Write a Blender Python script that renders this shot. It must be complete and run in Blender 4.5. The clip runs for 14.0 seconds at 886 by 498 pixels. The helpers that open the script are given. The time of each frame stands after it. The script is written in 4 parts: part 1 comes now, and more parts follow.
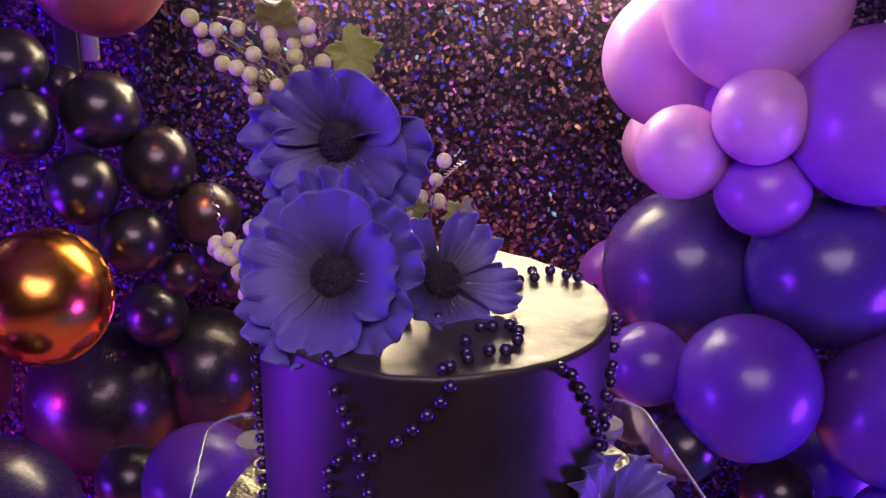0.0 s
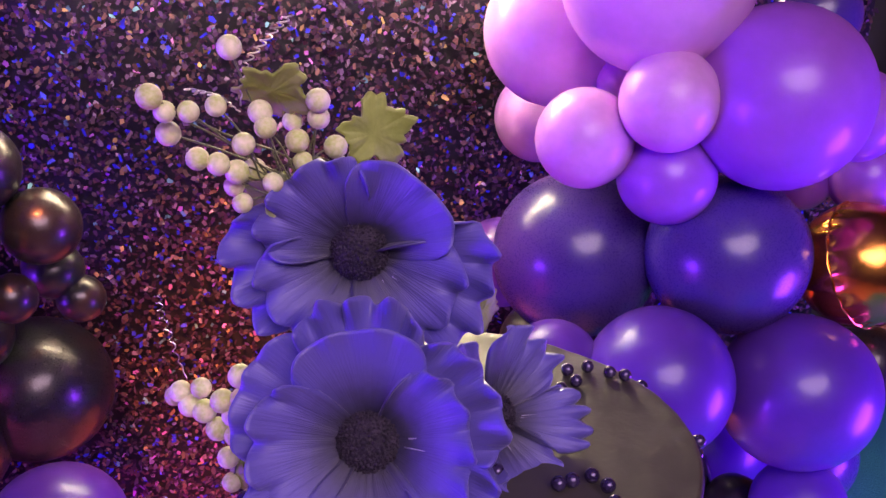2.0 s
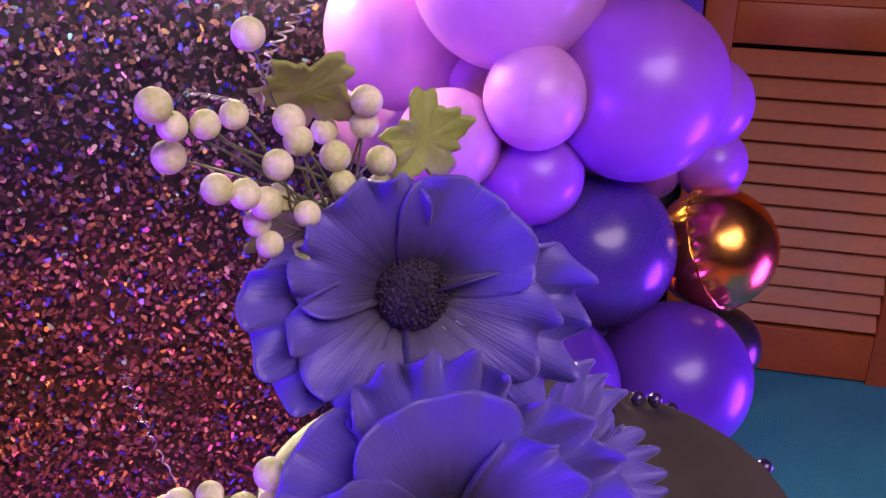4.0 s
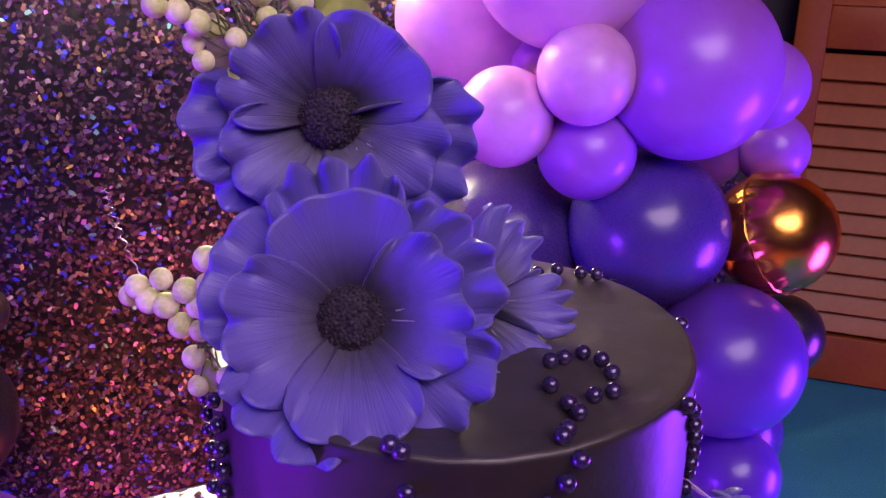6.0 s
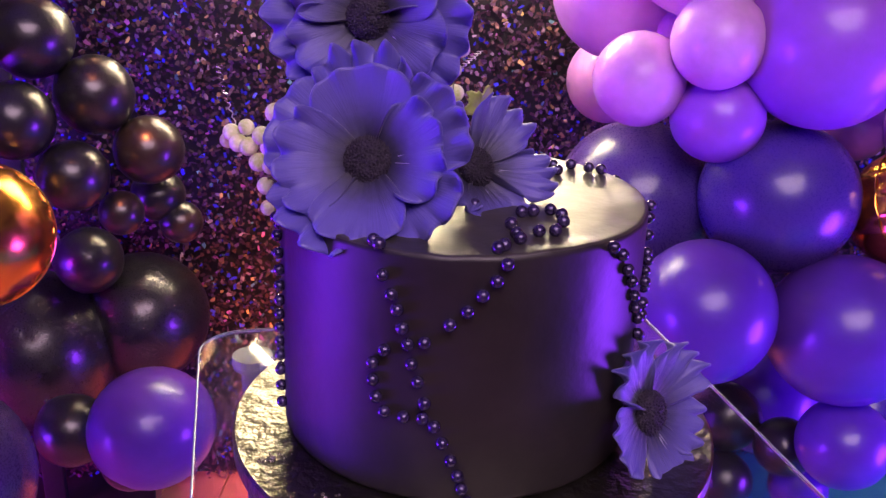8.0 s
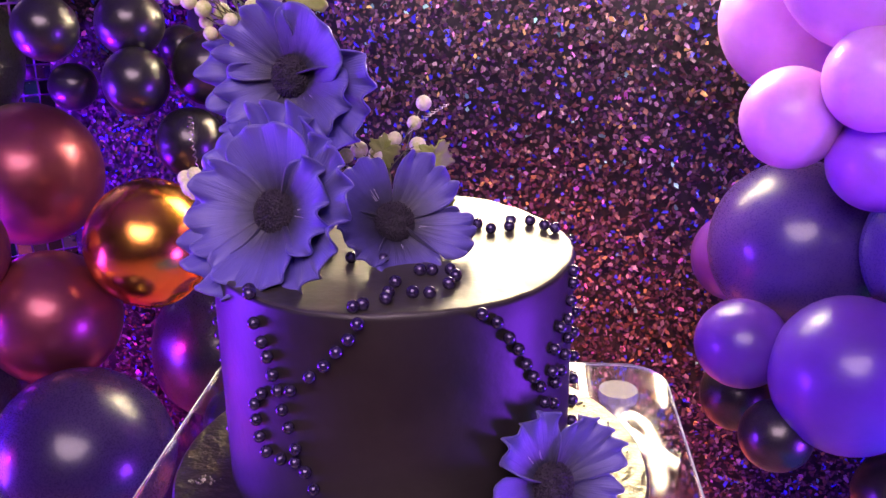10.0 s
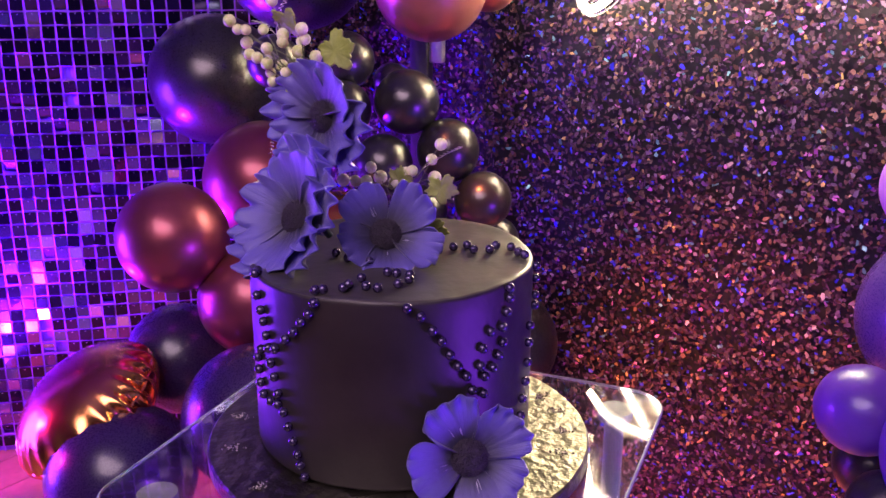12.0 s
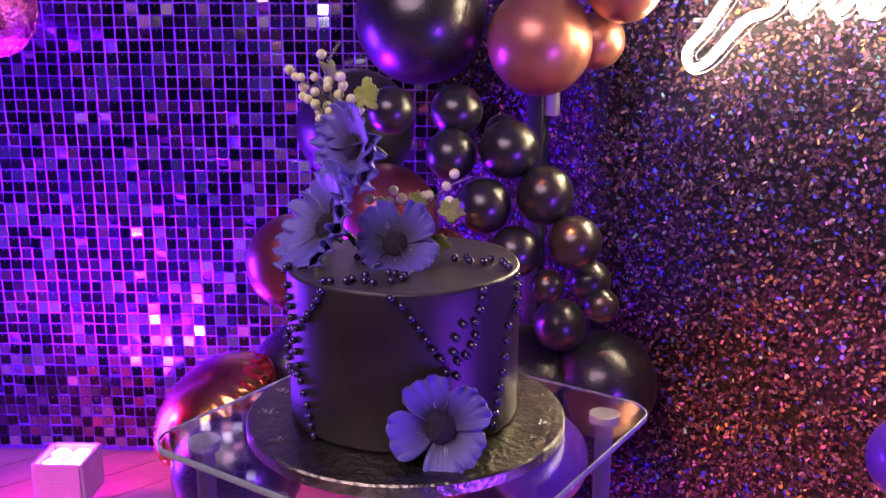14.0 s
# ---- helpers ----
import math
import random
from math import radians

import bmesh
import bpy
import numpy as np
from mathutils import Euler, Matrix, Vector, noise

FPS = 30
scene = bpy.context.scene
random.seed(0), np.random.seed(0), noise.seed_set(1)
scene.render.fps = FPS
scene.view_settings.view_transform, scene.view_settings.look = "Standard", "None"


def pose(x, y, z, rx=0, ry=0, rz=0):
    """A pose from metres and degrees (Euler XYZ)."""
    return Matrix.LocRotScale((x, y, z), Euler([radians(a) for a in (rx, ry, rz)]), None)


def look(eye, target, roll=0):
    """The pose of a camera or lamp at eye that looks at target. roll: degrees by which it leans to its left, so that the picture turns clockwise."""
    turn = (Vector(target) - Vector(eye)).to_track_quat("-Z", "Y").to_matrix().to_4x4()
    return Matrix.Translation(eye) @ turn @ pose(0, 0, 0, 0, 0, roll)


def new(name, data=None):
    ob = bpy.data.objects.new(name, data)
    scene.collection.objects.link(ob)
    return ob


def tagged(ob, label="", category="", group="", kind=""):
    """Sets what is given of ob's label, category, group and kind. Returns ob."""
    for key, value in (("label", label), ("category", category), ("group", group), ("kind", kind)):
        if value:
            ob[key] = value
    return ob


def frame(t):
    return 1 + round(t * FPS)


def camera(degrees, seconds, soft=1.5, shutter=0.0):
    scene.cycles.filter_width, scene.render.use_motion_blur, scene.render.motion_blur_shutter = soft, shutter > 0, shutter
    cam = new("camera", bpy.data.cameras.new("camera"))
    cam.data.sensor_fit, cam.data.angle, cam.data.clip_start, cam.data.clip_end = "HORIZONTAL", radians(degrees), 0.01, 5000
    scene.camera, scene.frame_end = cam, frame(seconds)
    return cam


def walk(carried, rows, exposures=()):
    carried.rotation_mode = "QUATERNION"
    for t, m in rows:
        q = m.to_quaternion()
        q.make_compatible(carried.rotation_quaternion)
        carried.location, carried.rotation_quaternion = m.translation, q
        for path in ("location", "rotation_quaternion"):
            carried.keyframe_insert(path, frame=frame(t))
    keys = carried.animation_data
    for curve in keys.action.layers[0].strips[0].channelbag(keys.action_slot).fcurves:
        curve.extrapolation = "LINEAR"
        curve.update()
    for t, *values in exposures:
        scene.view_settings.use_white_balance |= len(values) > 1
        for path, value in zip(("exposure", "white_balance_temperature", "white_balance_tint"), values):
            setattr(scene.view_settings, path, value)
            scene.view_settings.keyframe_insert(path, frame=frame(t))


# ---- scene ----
cam = camera(51.31, 14.0)

# seconds, x, y, z in metres, then yaw, pitch and roll in degrees
PATH = [
    (0.0, 0.0678, -0.4877, 1.1831, 7.44, -18.20, 0.80),
    (0.5, 0.0470, -0.4802, 1.1981, 5.16, -19.30, 0.63),
    (1.0, 0.0132, -0.4690, 1.2079, 2.11, -20.26, 0.86),
    (1.5, -0.0193, -0.4164, 1.2148, -1.24, -20.90, 1.18),
    (2.0, -0.0506, -0.3466, 1.2191, -5.52, -21.89, 2.28),
    (2.5, -0.0792, -0.2994, 1.2163, -9.94, -22.34, 1.94),
    (3.0, -0.1050, -0.2739, 1.2148, -14.58, -21.99, 2.43),
    (3.5, -0.1219, -0.2589, 1.2086, -17.81, -21.52, 2.57),
    (4.0, -0.1273, -0.2581, 1.1957, -19.31, -20.86, 2.25),
    (4.5, -0.1235, -0.2689, 1.1801, -19.26, -20.17, 1.75),
    (5.0, -0.1128, -0.2887, 1.1657, -17.86, -19.63, 1.32),
    (5.5, -0.0973, -0.3148, 1.1566, -15.31, -19.41, 1.22),
    (6.0, -0.0782, -0.3463, 1.1509, -11.92, -19.41, 1.40),
    (6.5, -0.0628, -0.3751, 1.1444, -8.54, -19.36, 1.49),
    (7.0, -0.0384, -0.4172, 1.1464, -5.21, -19.50, 1.88),
    (7.5, -0.0176, -0.4587, 1.1439, -1.83, -19.86, 1.86),
    (8.0, 0.0013, -0.4856, 1.1377, 1.36, -20.52, 1.76),
    (8.5, 0.0299, -0.4958, 1.1368, 4.85, -20.84, 1.43),
    (9.0, 0.0758, -0.4857, 1.1430, 9.28, -20.71, 0.79),
    (9.5, 0.1305, -0.4671, 1.1524, 14.18, -20.28, 0.06),
    (10.0, 0.1852, -0.4516, 1.1613, 19.11, -19.70, -0.54),
    (10.5, 0.2315, -0.4509, 1.1657, 23.60, -19.13, -0.77),
    (11.0, 0.2750, -0.4627, 1.1667, 28.19, -18.55, -0.73),
    (11.5, 0.3392, -0.4855, 1.1819, 32.77, -18.26, -0.31),
    (12.0, 0.4067, -0.4746, 1.1905, 37.29, -17.57, 0.17),
    (12.5, 0.4740, -0.4561, 1.1970, 41.51, -16.70, 0.38),
    (13.0, 0.5171, -0.4448, 1.1944, 45.02, -15.88, 0.36),
    (13.5, 0.5601, -0.4526, 1.1911, 47.29, -14.97, 0.32),
    (14.0, 0.5979, -0.4826, 1.1931, 48.57, -14.11, 0.22),
]
walk(cam, [(t, pose(x, y, z, 90 + pitch, 0, yaw) @ pose(0, 0, 0, 0, 0, roll)) for t, x, y, z, yaw, pitch, roll in PATH],
     exposures=[(0, -0.35), (1, -0.1), (2.2, 0.22), (6, 0.18), (8, 0.18), (10.5, 0.5), (11.2, 0.48), (11.8, 0.3), (12.5, 0.05), (14, 0.15)])

# ---- world and lights ----
TOP = 0.99      # height of the cake's top above the floor
world = bpy.data.worlds.new("world")
scene.world = world
world.use_nodes = True
world.node_tree.nodes["Background"].inputs[0].default_value = (0.20, 0.06, 0.2, 1)
world.node_tree.nodes["Background"].inputs[1].default_value = 0.45


def lamp(name, kind, at, target, power, colour, size=0.3, spot=80):
    data = bpy.data.lights.new(name, kind)
    data.energy, data.color = power, colour
    if kind == "AREA":
        data.shape, data.size = "DISK", size
    if kind == "SPOT":
        data.spot_size, data.spot_blend, data.shadow_soft_size = radians(spot), 0.8, size
    ob = new(name, data)
    ob.matrix_world = look(at, target)
    return ob


lamp("uplight_glow", "SPOT", (-1.50, 0.165, 0.185), (-1.68, 0.34, 1.6), 400, (0.18, 0.004, 1.0), 0.05, 150)
lamp("violet_uplight_left", "AREA", (-2.15, -0.52, 0.45), (-0.2, 0.15, 0.95), 62, (0.18, 0.02, 1.0), 0.8)
lamp("magenta_uplight_left", "SPOT", (-1.95, -0.60, 0.75), (-1.25, 0.22, 0.10), 150, (1.0, 0.02, 0.5), 0.1, 62)
lamp("violet_uplight_right", "AREA", (1.35, 0.25, 0.40), (0.15, 0.2, 0.95), 21, (0.24, 0.03, 1.0), 0.5)
# added broad fill in place of room ambient, no fixture known there
lamp("soft_fill_above", "AREA", (0.30, -1.2, 2.55), (0.0, 0.3, 0.9), 58, (1.0, 0.70, 0.88), 1.9)
# added warm beam for the orange zone low on the backdrop, position invented
lamp("warm_backdrop_fill", "SPOT", (-0.20, -0.40, 2.62), (-0.14, 1.16, 0.20), 900, (1.0, 0.25, 0.075), 0.08, 17.5)
# added lilac beam to brighten the flakes beside the pink balloons
lamp("lilac_backdrop_fill", "SPOT", (0.08, 0.62, 2.62), (0.05, 1.19, 0.93), 110, (0.95, 0.5, 1.0), 0.12, 19)


# ---- materials ----
def nodes_of(name):
    m = bpy.data.materials.new(name)
    m.use_nodes = True
    nt = m.node_tree
    return m, nt, nt.nodes["Principled BSDF"]


def link(nt, a, b):
    nt.links.new(a, b)


def ramp(nt, fac, stops, constant=False):
    r = nt.nodes.new("ShaderNodeValToRGB")
    if constant:
        r.color_ramp.interpolation = "CONSTANT"
    while len(r.color_ramp.elements) < len(stops):
        r.color_ramp.elements.new(0.5)
    for el, (p, c) in zip(r.color_ramp.elements, stops):
        el.position, el.color = p, (*c, 1)
    link(nt, fac, r.inputs[0])
    return r.outputs[0]


def noise_tex(nt, scale, detail=4, coord="Object", rough=0.55):
    tc = nt.nodes.new("ShaderNodeTexCoord")
    n = nt.nodes.new("ShaderNodeTexNoise")
    n.inputs["Scale"].default_value, n.inputs["Detail"].default_value = scale, detail
    n.inputs["Roughness"].default_value = rough
    link(nt, tc.outputs[coord], n.inputs["Vector"])
    return n.outputs["Fac"]


def bump(nt, bsdf, height, strength, distance=0.002, before=None):
    b = nt.nodes.new("ShaderNodeBump")
    b.inputs["Strength"].default_value, b.inputs["Distance"].default_value = strength, distance
    link(nt, height, b.inputs["Height"])
    if before:
        link(nt, before, b.inputs["Normal"])
    link(nt, b.outputs[0], bsdf.inputs["Normal"])
    return b.outputs[0]


def surface(name, dark, light, rough=(0.4, 0.55), metal=0.0, big=3.0, fine=60.0, relief=0.2, depth=0.001, coat=0.0, sss=0.0):
    """A plain surface with stains at a large scale and grain at a small one."""
    m, nt, b = nodes_of(name)
    n1, n2 = noise_tex(nt, big), noise_tex(nt, fine)
    mix = nt.nodes.new("ShaderNodeMath")
    mix.operation = "MULTIPLY_ADD"
    link(nt, n2, mix.inputs[0])
    mix.inputs[1].default_value = 0.35
    sc = nt.nodes.new("ShaderNodeMath")
    sc.operation = "MULTIPLY"
    link(nt, n1, sc.inputs[0])
    sc.inputs[1].default_value = 0.65
    link(nt, sc.outputs[0], mix.inputs[2])
    link(nt, ramp(nt, mix.outputs[0], [(0.3, dark), (0.7, light)]), b.inputs["Base Color"])
    link(nt, ramp(nt, n1, [(0.3, (rough[0],) * 3), (0.7, (rough[1],) * 3)]), b.inputs["Roughness"])
    b.inputs["Metallic"].default_value = metal
    b.inputs["Coat Weight"].default_value = coat
    b.inputs["Coat Roughness"].default_value = 0.12
    if sss:
        b.inputs["Subsurface Weight"].default_value = sss
        b.inputs["Subsurface Radius"].default_value = (0.01, 0.006, 0.012)
        b.inputs["Subsurface Scale"].default_value = 0.3
    bump(nt, b, n2, relief, depth)
    return m


def latex(name, colour, metal=0.0, rough=0.28, coat=0.3, sss=0.0):
    """Stretched balloon rubber: nearly even colour, paler where it is thin, faint dust."""
    m, nt, b = nodes_of(name)
    dust = noise_tex(nt, 3.0)
    dark = tuple(c * 0.86 for c in colour)
    link(nt, ramp(nt, dust, [(0.3, dark), (0.7, colour)]), b.inputs["Base Color"])
    fine = noise_tex(nt, 55)
    link(nt, ramp(nt, fine, [(0.35, (rough,) * 3), (0.7, (rough + 0.1,) * 3)]), b.inputs["Roughness"])
    b.inputs["Metallic"].default_value = metal
    b.inputs["Coat Weight"].default_value, b.inputs["Coat Roughness"].default_value = coat, 0.1
    if sss:
        b.inputs["Subsurface Weight"].default_value = sss
        b.inputs["Subsurface Radius"].default_value = (0.03, 0.015, 0.04)
        b.inputs["Subsurface Scale"].default_value = 0.5
    bump(nt, b, noise_tex(nt, 9), 0.05, 0.01)
    return m


LATEX = {
    "pink": latex("latex_pink", (0.74, 0.37, 0.76), sss=0.3, rough=0.35),
    "orchid": latex("latex_orchid", (0.36, 0.105, 0.64), sss=0.25, rough=0.33),
    "violet": latex("latex_violet", (0.115, 0.034, 0.39), sss=0.2, rough=0.3),
    "indigo": latex("latex_indigo", (0.07, 0.035, 0.24), rough=0.25),
    "plum": latex("latex_plum", (0.03, 0.015, 0.07), rough=0.24),
    "black": latex("latex_black_pearl", (0.07, 0.065, 0.07), metal=0.75, rough=0.26),
    "maroon": latex("latex_maroon_chrome", (0.28, 0.06, 0.09), metal=0.7, rough=0.3),
    "copper": latex("latex_copper_chrome", (0.5, 0.2, 0.13), metal=0.6, rough=0.3),
}


def foil(name, colour, rough=0.14, crease=0.25, scale=7.0):
    m, nt, b = nodes_of(name)
    b.inputs["Base Color"].default_value = (*colour, 1)
    b.inputs["Metallic"].default_value, b.inputs["Roughness"].default_value = 1.0, rough
    link(nt, ramp(nt, noise_tex(nt, 6), [(0.3, (rough * 0.9,) * 3), (0.7, (rough * 1.12,) * 3)]), b.inputs["Roughness"])
    bump(nt, b, noise_tex(nt, scale, 3), crease, 0.02)
    return m


GOLD = foil("gold_foil", (0.95, 0.42, 0.08), 0.22, 0.04, 3.0)
GOLD_CREASED = foil("creased_gold_foil", (0.9, 0.40, 0.14), 0.22, 0.06, 2.2)
PINK_FOIL = foil("pink_foil", (0.8, 0.15, 0.55), 0.2, 0.4)
SILVER_FOIL = foil("embossed_silver_foil", (0.22, 0.21, 0.165), 0.32, 0.20, 110.0)
GLITTER = foil("silver_glitter", (0.85, 0.8, 0.7), 0.35, 0.9, 300.0)


def petal_material():
    m, nt, b = nodes_of("sugar_petal_blue_violet")
    tc = nt.nodes.new("ShaderNodeTexCoord")
    sep = nt.nodes.new("ShaderNodeSeparateXYZ")
    link(nt, tc.outputs["Object"], sep.inputs[0])
    flat = nt.nodes.new("ShaderNodeCombineXYZ")
    link(nt, sep.outputs[0], flat.inputs[0])
    link(nt, sep.outputs[1], flat.inputs[1])
    ln = nt.nodes.new("ShaderNodeVectorMath")
    ln.operation = "LENGTH"
    link(nt, flat.outputs[0], ln.inputs[0])
    wob = nt.nodes.new("ShaderNodeMath")
    wob.operation = "MULTIPLY_ADD"
    link(nt, noise_tex(nt, 160), wob.inputs[0])
    wob.inputs[1].default_value = 0.008
    link(nt, ln.outputs["Value"], wob.inputs[2])
    # the petals were dusted dark round the heart
    link(nt, ramp(nt, wob.outputs[0], [(0.014, (0.010, 0.008, 0.018)), (0.022, (0.045, 0.037, 0.13)), (0.034, (0.112, 0.088, 0.41))]), b.inputs["Base Color"])
    ang = nt.nodes.new("ShaderNodeMath")
    ang.operation = "ARCTAN2"
    link(nt, sep.outputs[0], ang.inputs[0])
    link(nt, sep.outputs[1], ang.inputs[1])
    # radial veins
    vec = nt.nodes.new("ShaderNodeCombineXYZ")
    a2 = nt.nodes.new("ShaderNodeMath")
    a2.operation = "MULTIPLY"
    link(nt, ang.outputs[0], a2.inputs[0])
    a2.inputs[1].default_value = 42.0
    link(nt, a2.outputs[0], vec.inputs[0])
    l2 = nt.nodes.new("ShaderNodeMath")
    l2.operation = "MULTIPLY"
    link(nt, ln.outputs["Value"], l2.inputs[0])
    l2.inputs[1].default_value = 45.0
    link(nt, l2.outputs[0], vec.inputs[1])
    vein = nt.nodes.new("ShaderNodeTexNoise")
    vein.inputs["Scale"].default_value, vein.inputs["Detail"].default_value = 1.0, 3
    link(nt, vec.outputs[0], vein.inputs["Vector"])
    bump(nt, b, vein.outputs["Fac"], 0.4, 0.0014)
    b.inputs["Roughness"].default_value = 0.42
    b.inputs["Subsurface Weight"].default_value = 0.12
    b.inputs["Subsurface Radius"].default_value = (0.002, 0.002, 0.005)
    b.inputs["Sheen Weight"].default_value = 0.15
    return m


PETAL = petal_material()
HEART = surface("anemone_heart", (0.008, 0.006, 0.012), (0.045, 0.03, 0.06), (0.4, 0.6), big=200, fine=700, relief=0.9, depth=0.002)
HAIR = surface("pale_stamen", (0.3, 0.28, 0.45), (0.55, 0.52, 0.7), fine=300)
BERRY = surface("sugar_berry", (0.40, 0.52, 0.06), (0.92, 0.84, 0.66), (0.45, 0.6), big=70, fine=600, relief=0.1, sss=0.2)
LEAF = surface("sugar_leaf_green", (0.20, 0.26, 0.045), (0.34, 0.39, 0.09), (0.5, 0.65), big=40, fine=300, relief=0.4)
STEM = surface("wrapped_wire_green", (0.06, 0.08, 0.03), (0.16, 0.17, 0.08), fine=400)
STEM_TEAL = surface("dark_floral_tape", (0.01, 0.02, 0.05), (0.03, 0.05, 0.12), (0.25, 0.4), fine=300)
WIRE = surface("silver_wire", (0.5, 0.48, 0.45), (0.75, 0.7, 0.66), (0.25, 0.35), metal=1.0, fine=500)
PEARL = surface("dark_violet_pearl", (0.03, 0.018, 0.075), (0.07, 0.045, 0.15), (0.2, 0.3), metal=0.55, big=60, fine=300, relief=0.05, coat=0.6)
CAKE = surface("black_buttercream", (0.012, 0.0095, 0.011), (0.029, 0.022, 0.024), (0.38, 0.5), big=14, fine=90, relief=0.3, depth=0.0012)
# same buttercream, paler: light falling on the top is put into its colour
CAKE_TOP_LIT = surface("black_buttercream_top_lit", (0.026, 0.023, 0.021), (0.055, 0.047, 0.042), (0.36, 0.52), big=14, fine=34, relief=0.6, depth=0.003, coat=0.8)
CAKE_TOP_LIT.node_tree.nodes["Principled BSDF"].inputs["Coat Roughness"].default_value = 0.36
ACRYLIC, _nt, _b = nodes_of("clear_acrylic")
_b.inputs["Base Color"].default_value = (0.93, 0.97, 0.96, 1)
_b.inputs["Transmission Weight"].default_value, _b.inputs["Roughness"].default_value, _b.inputs["IOR"].default_value = 1.0, 0.02, 1.49
link(_nt, ramp(_nt, noise_tex(_nt, 12), [(0.4, (0.01,) * 3), (0.75, (0.07,) * 3)]), _b.inputs["Roughness"])
FROSTED = surface("frosted_acrylic", (0.11, 0.11, 0.12), (0.16, 0.16, 0.17), (0.5, 0.65), big=12, fine=80)
EDGE = surface("acrylic_edge_light", (0.22, 0.27, 0.27), (0.34, 0.40, 0.39), (0.15, 0.3), big=20, fine=90, coat=0.3)
PAINT = surface("dark_wall_paint", (0.05, 0.04, 0.06), (0.08, 0.065, 0.09), (0.6, 0.8), big=1.2, fine=60)
CEIL = surface("ceiling_paint", (0.07, 0.065, 0.08), (0.11, 0.10, 0.12), (0.7, 0.85), big=1.0, fine=80)
PLANK = surface("pale_floor_board", (0.36, 0.15, 0.13), (0.58, 0.26, 0.22), (0.3, 0.5), big=4, fine=45)
CARPET = surface("teal_carpet", (0.03, 0.30, 0.42), (0.07, 0.42, 0.55), (0.8, 0.95), big=5, fine=220, relief=0.8, depth=0.004)
DOORWOOD = surface("red_brown_door_wood", (0.34, 0.075, 0.010), (0.48, 0.125, 0.018), (0.35, 0.5), big=5, fine=70)
BLACKMETAL = surface("black_powder_coat", (0.015, 0.015, 0.017), (0.035, 0.034, 0.037), (0.4, 0.6), fine=120)
GREYPLATE = surface("grey_plastic", (0.32, 0.32, 0.34), (0.5, 0.5, 0.52), fine=80)
# white housing, tinted for the pink light that falls on it
PINKLITPLASTIC = surface("pink_lit_white_plastic", (0.45, 0.33, 0.45), (0.6, 0.45, 0.58), (0.35, 0.5), big=8, fine=90)
# the violet light on the wall is put into this plastic's colour
BACKING = surface("violet_lit_grid_plastic", (0.34, 0.07, 0.80), (0.46, 0.12, 0.92), (0.35, 0.5), big=6, fine=90)
BLACKFABRIC = surface("black_backing_cloth", (0.006, 0.005, 0.008), (0.016, 0.012, 0.02), (0.7, 0.9), fine=150)


def emitter(name, colour, strength):
    m, nt, b = nodes_of(name)
    b.inputs["Base Color"].default_value = (0.8, 0.78, 0.7, 1)
    b.inputs["Emission Color"].default_value, b.inputs["Emission Strength"].default_value = (*colour, 1), strength
    return m


NEON = emitter("warm_white_neon", (1.0, 0.80, 0.50), 62)
LED = emitter("violet_led_lens", (0.9, 0.2, 1.0), 16)


def flake_material():
    m, nt, b = nodes_of("holographic_flakes")
    g = nt.nodes.new("ShaderNodeNewGeometry")
    link(nt, ramp(nt, g.outputs["Random Per Island"], [
        (0.0, (0.045, 0.022, 0.04)), (0.28, (0.085, 0.04, 0.065)), (0.52, (0.13, 0.055, 0.06)), (0.68, (0.12, 0.055, 0.13)),
        (0.81, (0.24, 0.16, 0.26)), (0.88, (0.05, 0.05, 0.75)), (0.945, (0.45, 0.29, 0.12)), (0.965, (0.16, 0.36, 0.42)), (0.98, (0.5, 0.15, 0.5))], True), b.inputs["Base Color"])
    b.inputs["Metallic"].default_value, b.inputs["Roughness"].default_value = 0.45, 0.58
    return m


def tile_material():
    m, nt, b = nodes_of("sequin_reflection_tones")
    oi = nt.nodes.new("ShaderNodeObjectInfo")
    g = nt.nodes.new("ShaderNodeNewGeometry")
    s = nt.nodes.new("ShaderNodeMath")
    s.operation = "ADD"
    link(nt, oi.outputs["Random"], s.inputs[0])
    link(nt, g.outputs["Random Per Island"], s.inputs[1])
    fr = nt.nodes.new("ShaderNodeMath")
    fr.operation = "FRACT"
    link(nt, s.outputs[0], fr.inputs[0])
    # what each mirror would reflect is put into its base colour, at random
    link(nt, ramp(nt, fr.outputs[0], [(0.0, (0.035, 0.026, 0.055)), (0.42, (0.085, 0.06, 0.14)), (0.62, (0.18, 0.14, 0.30)), (0.76, (0.28, 0.16, 0.25)), (0.87, (0.32, 0.38, 0.52)), (0.96, (0.60, 0.66, 0.74))], True), b.inputs["Base Color"])
    b.inputs["Metallic"].default_value, b.inputs["Roughness"].default_value = 0.95, 0.12
    bump(nt, b, noise_tex(nt, 40, 2), 0.12, 0.002)
    return m


FLAKE, TILE = flake_material(), tile_material()


# ---- building helpers ----
def shade(me, smooth=True):
    me.polygons.foreach_set("use_smooth", [smooth] * len(me.polygons))


def mesh_of(bm, name, material, smooth=True):
    me = bpy.data.meshes.new(name)
    bm.to_mesh(me)
    bm.free()
    me.materials.append(material)
    shade(me, smooth)
    return me


def part(name, bm, material, parent, label="", smooth=True, at=None):
    me = bm if isinstance(bm, bpy.types.Mesh) else mesh_of(bm, name, material, smooth)
    ob = new(name, me)
    ob.parent = parent
    if at is not None:
        ob.matrix_basis = at
    return tagged(ob, label)


def empty(name, at, label, category, group=""):
    ob = new(name)
    ob.empty_display_size = 0.02
    ob.matrix_basis = at
    return tagged(ob, label, category, group)


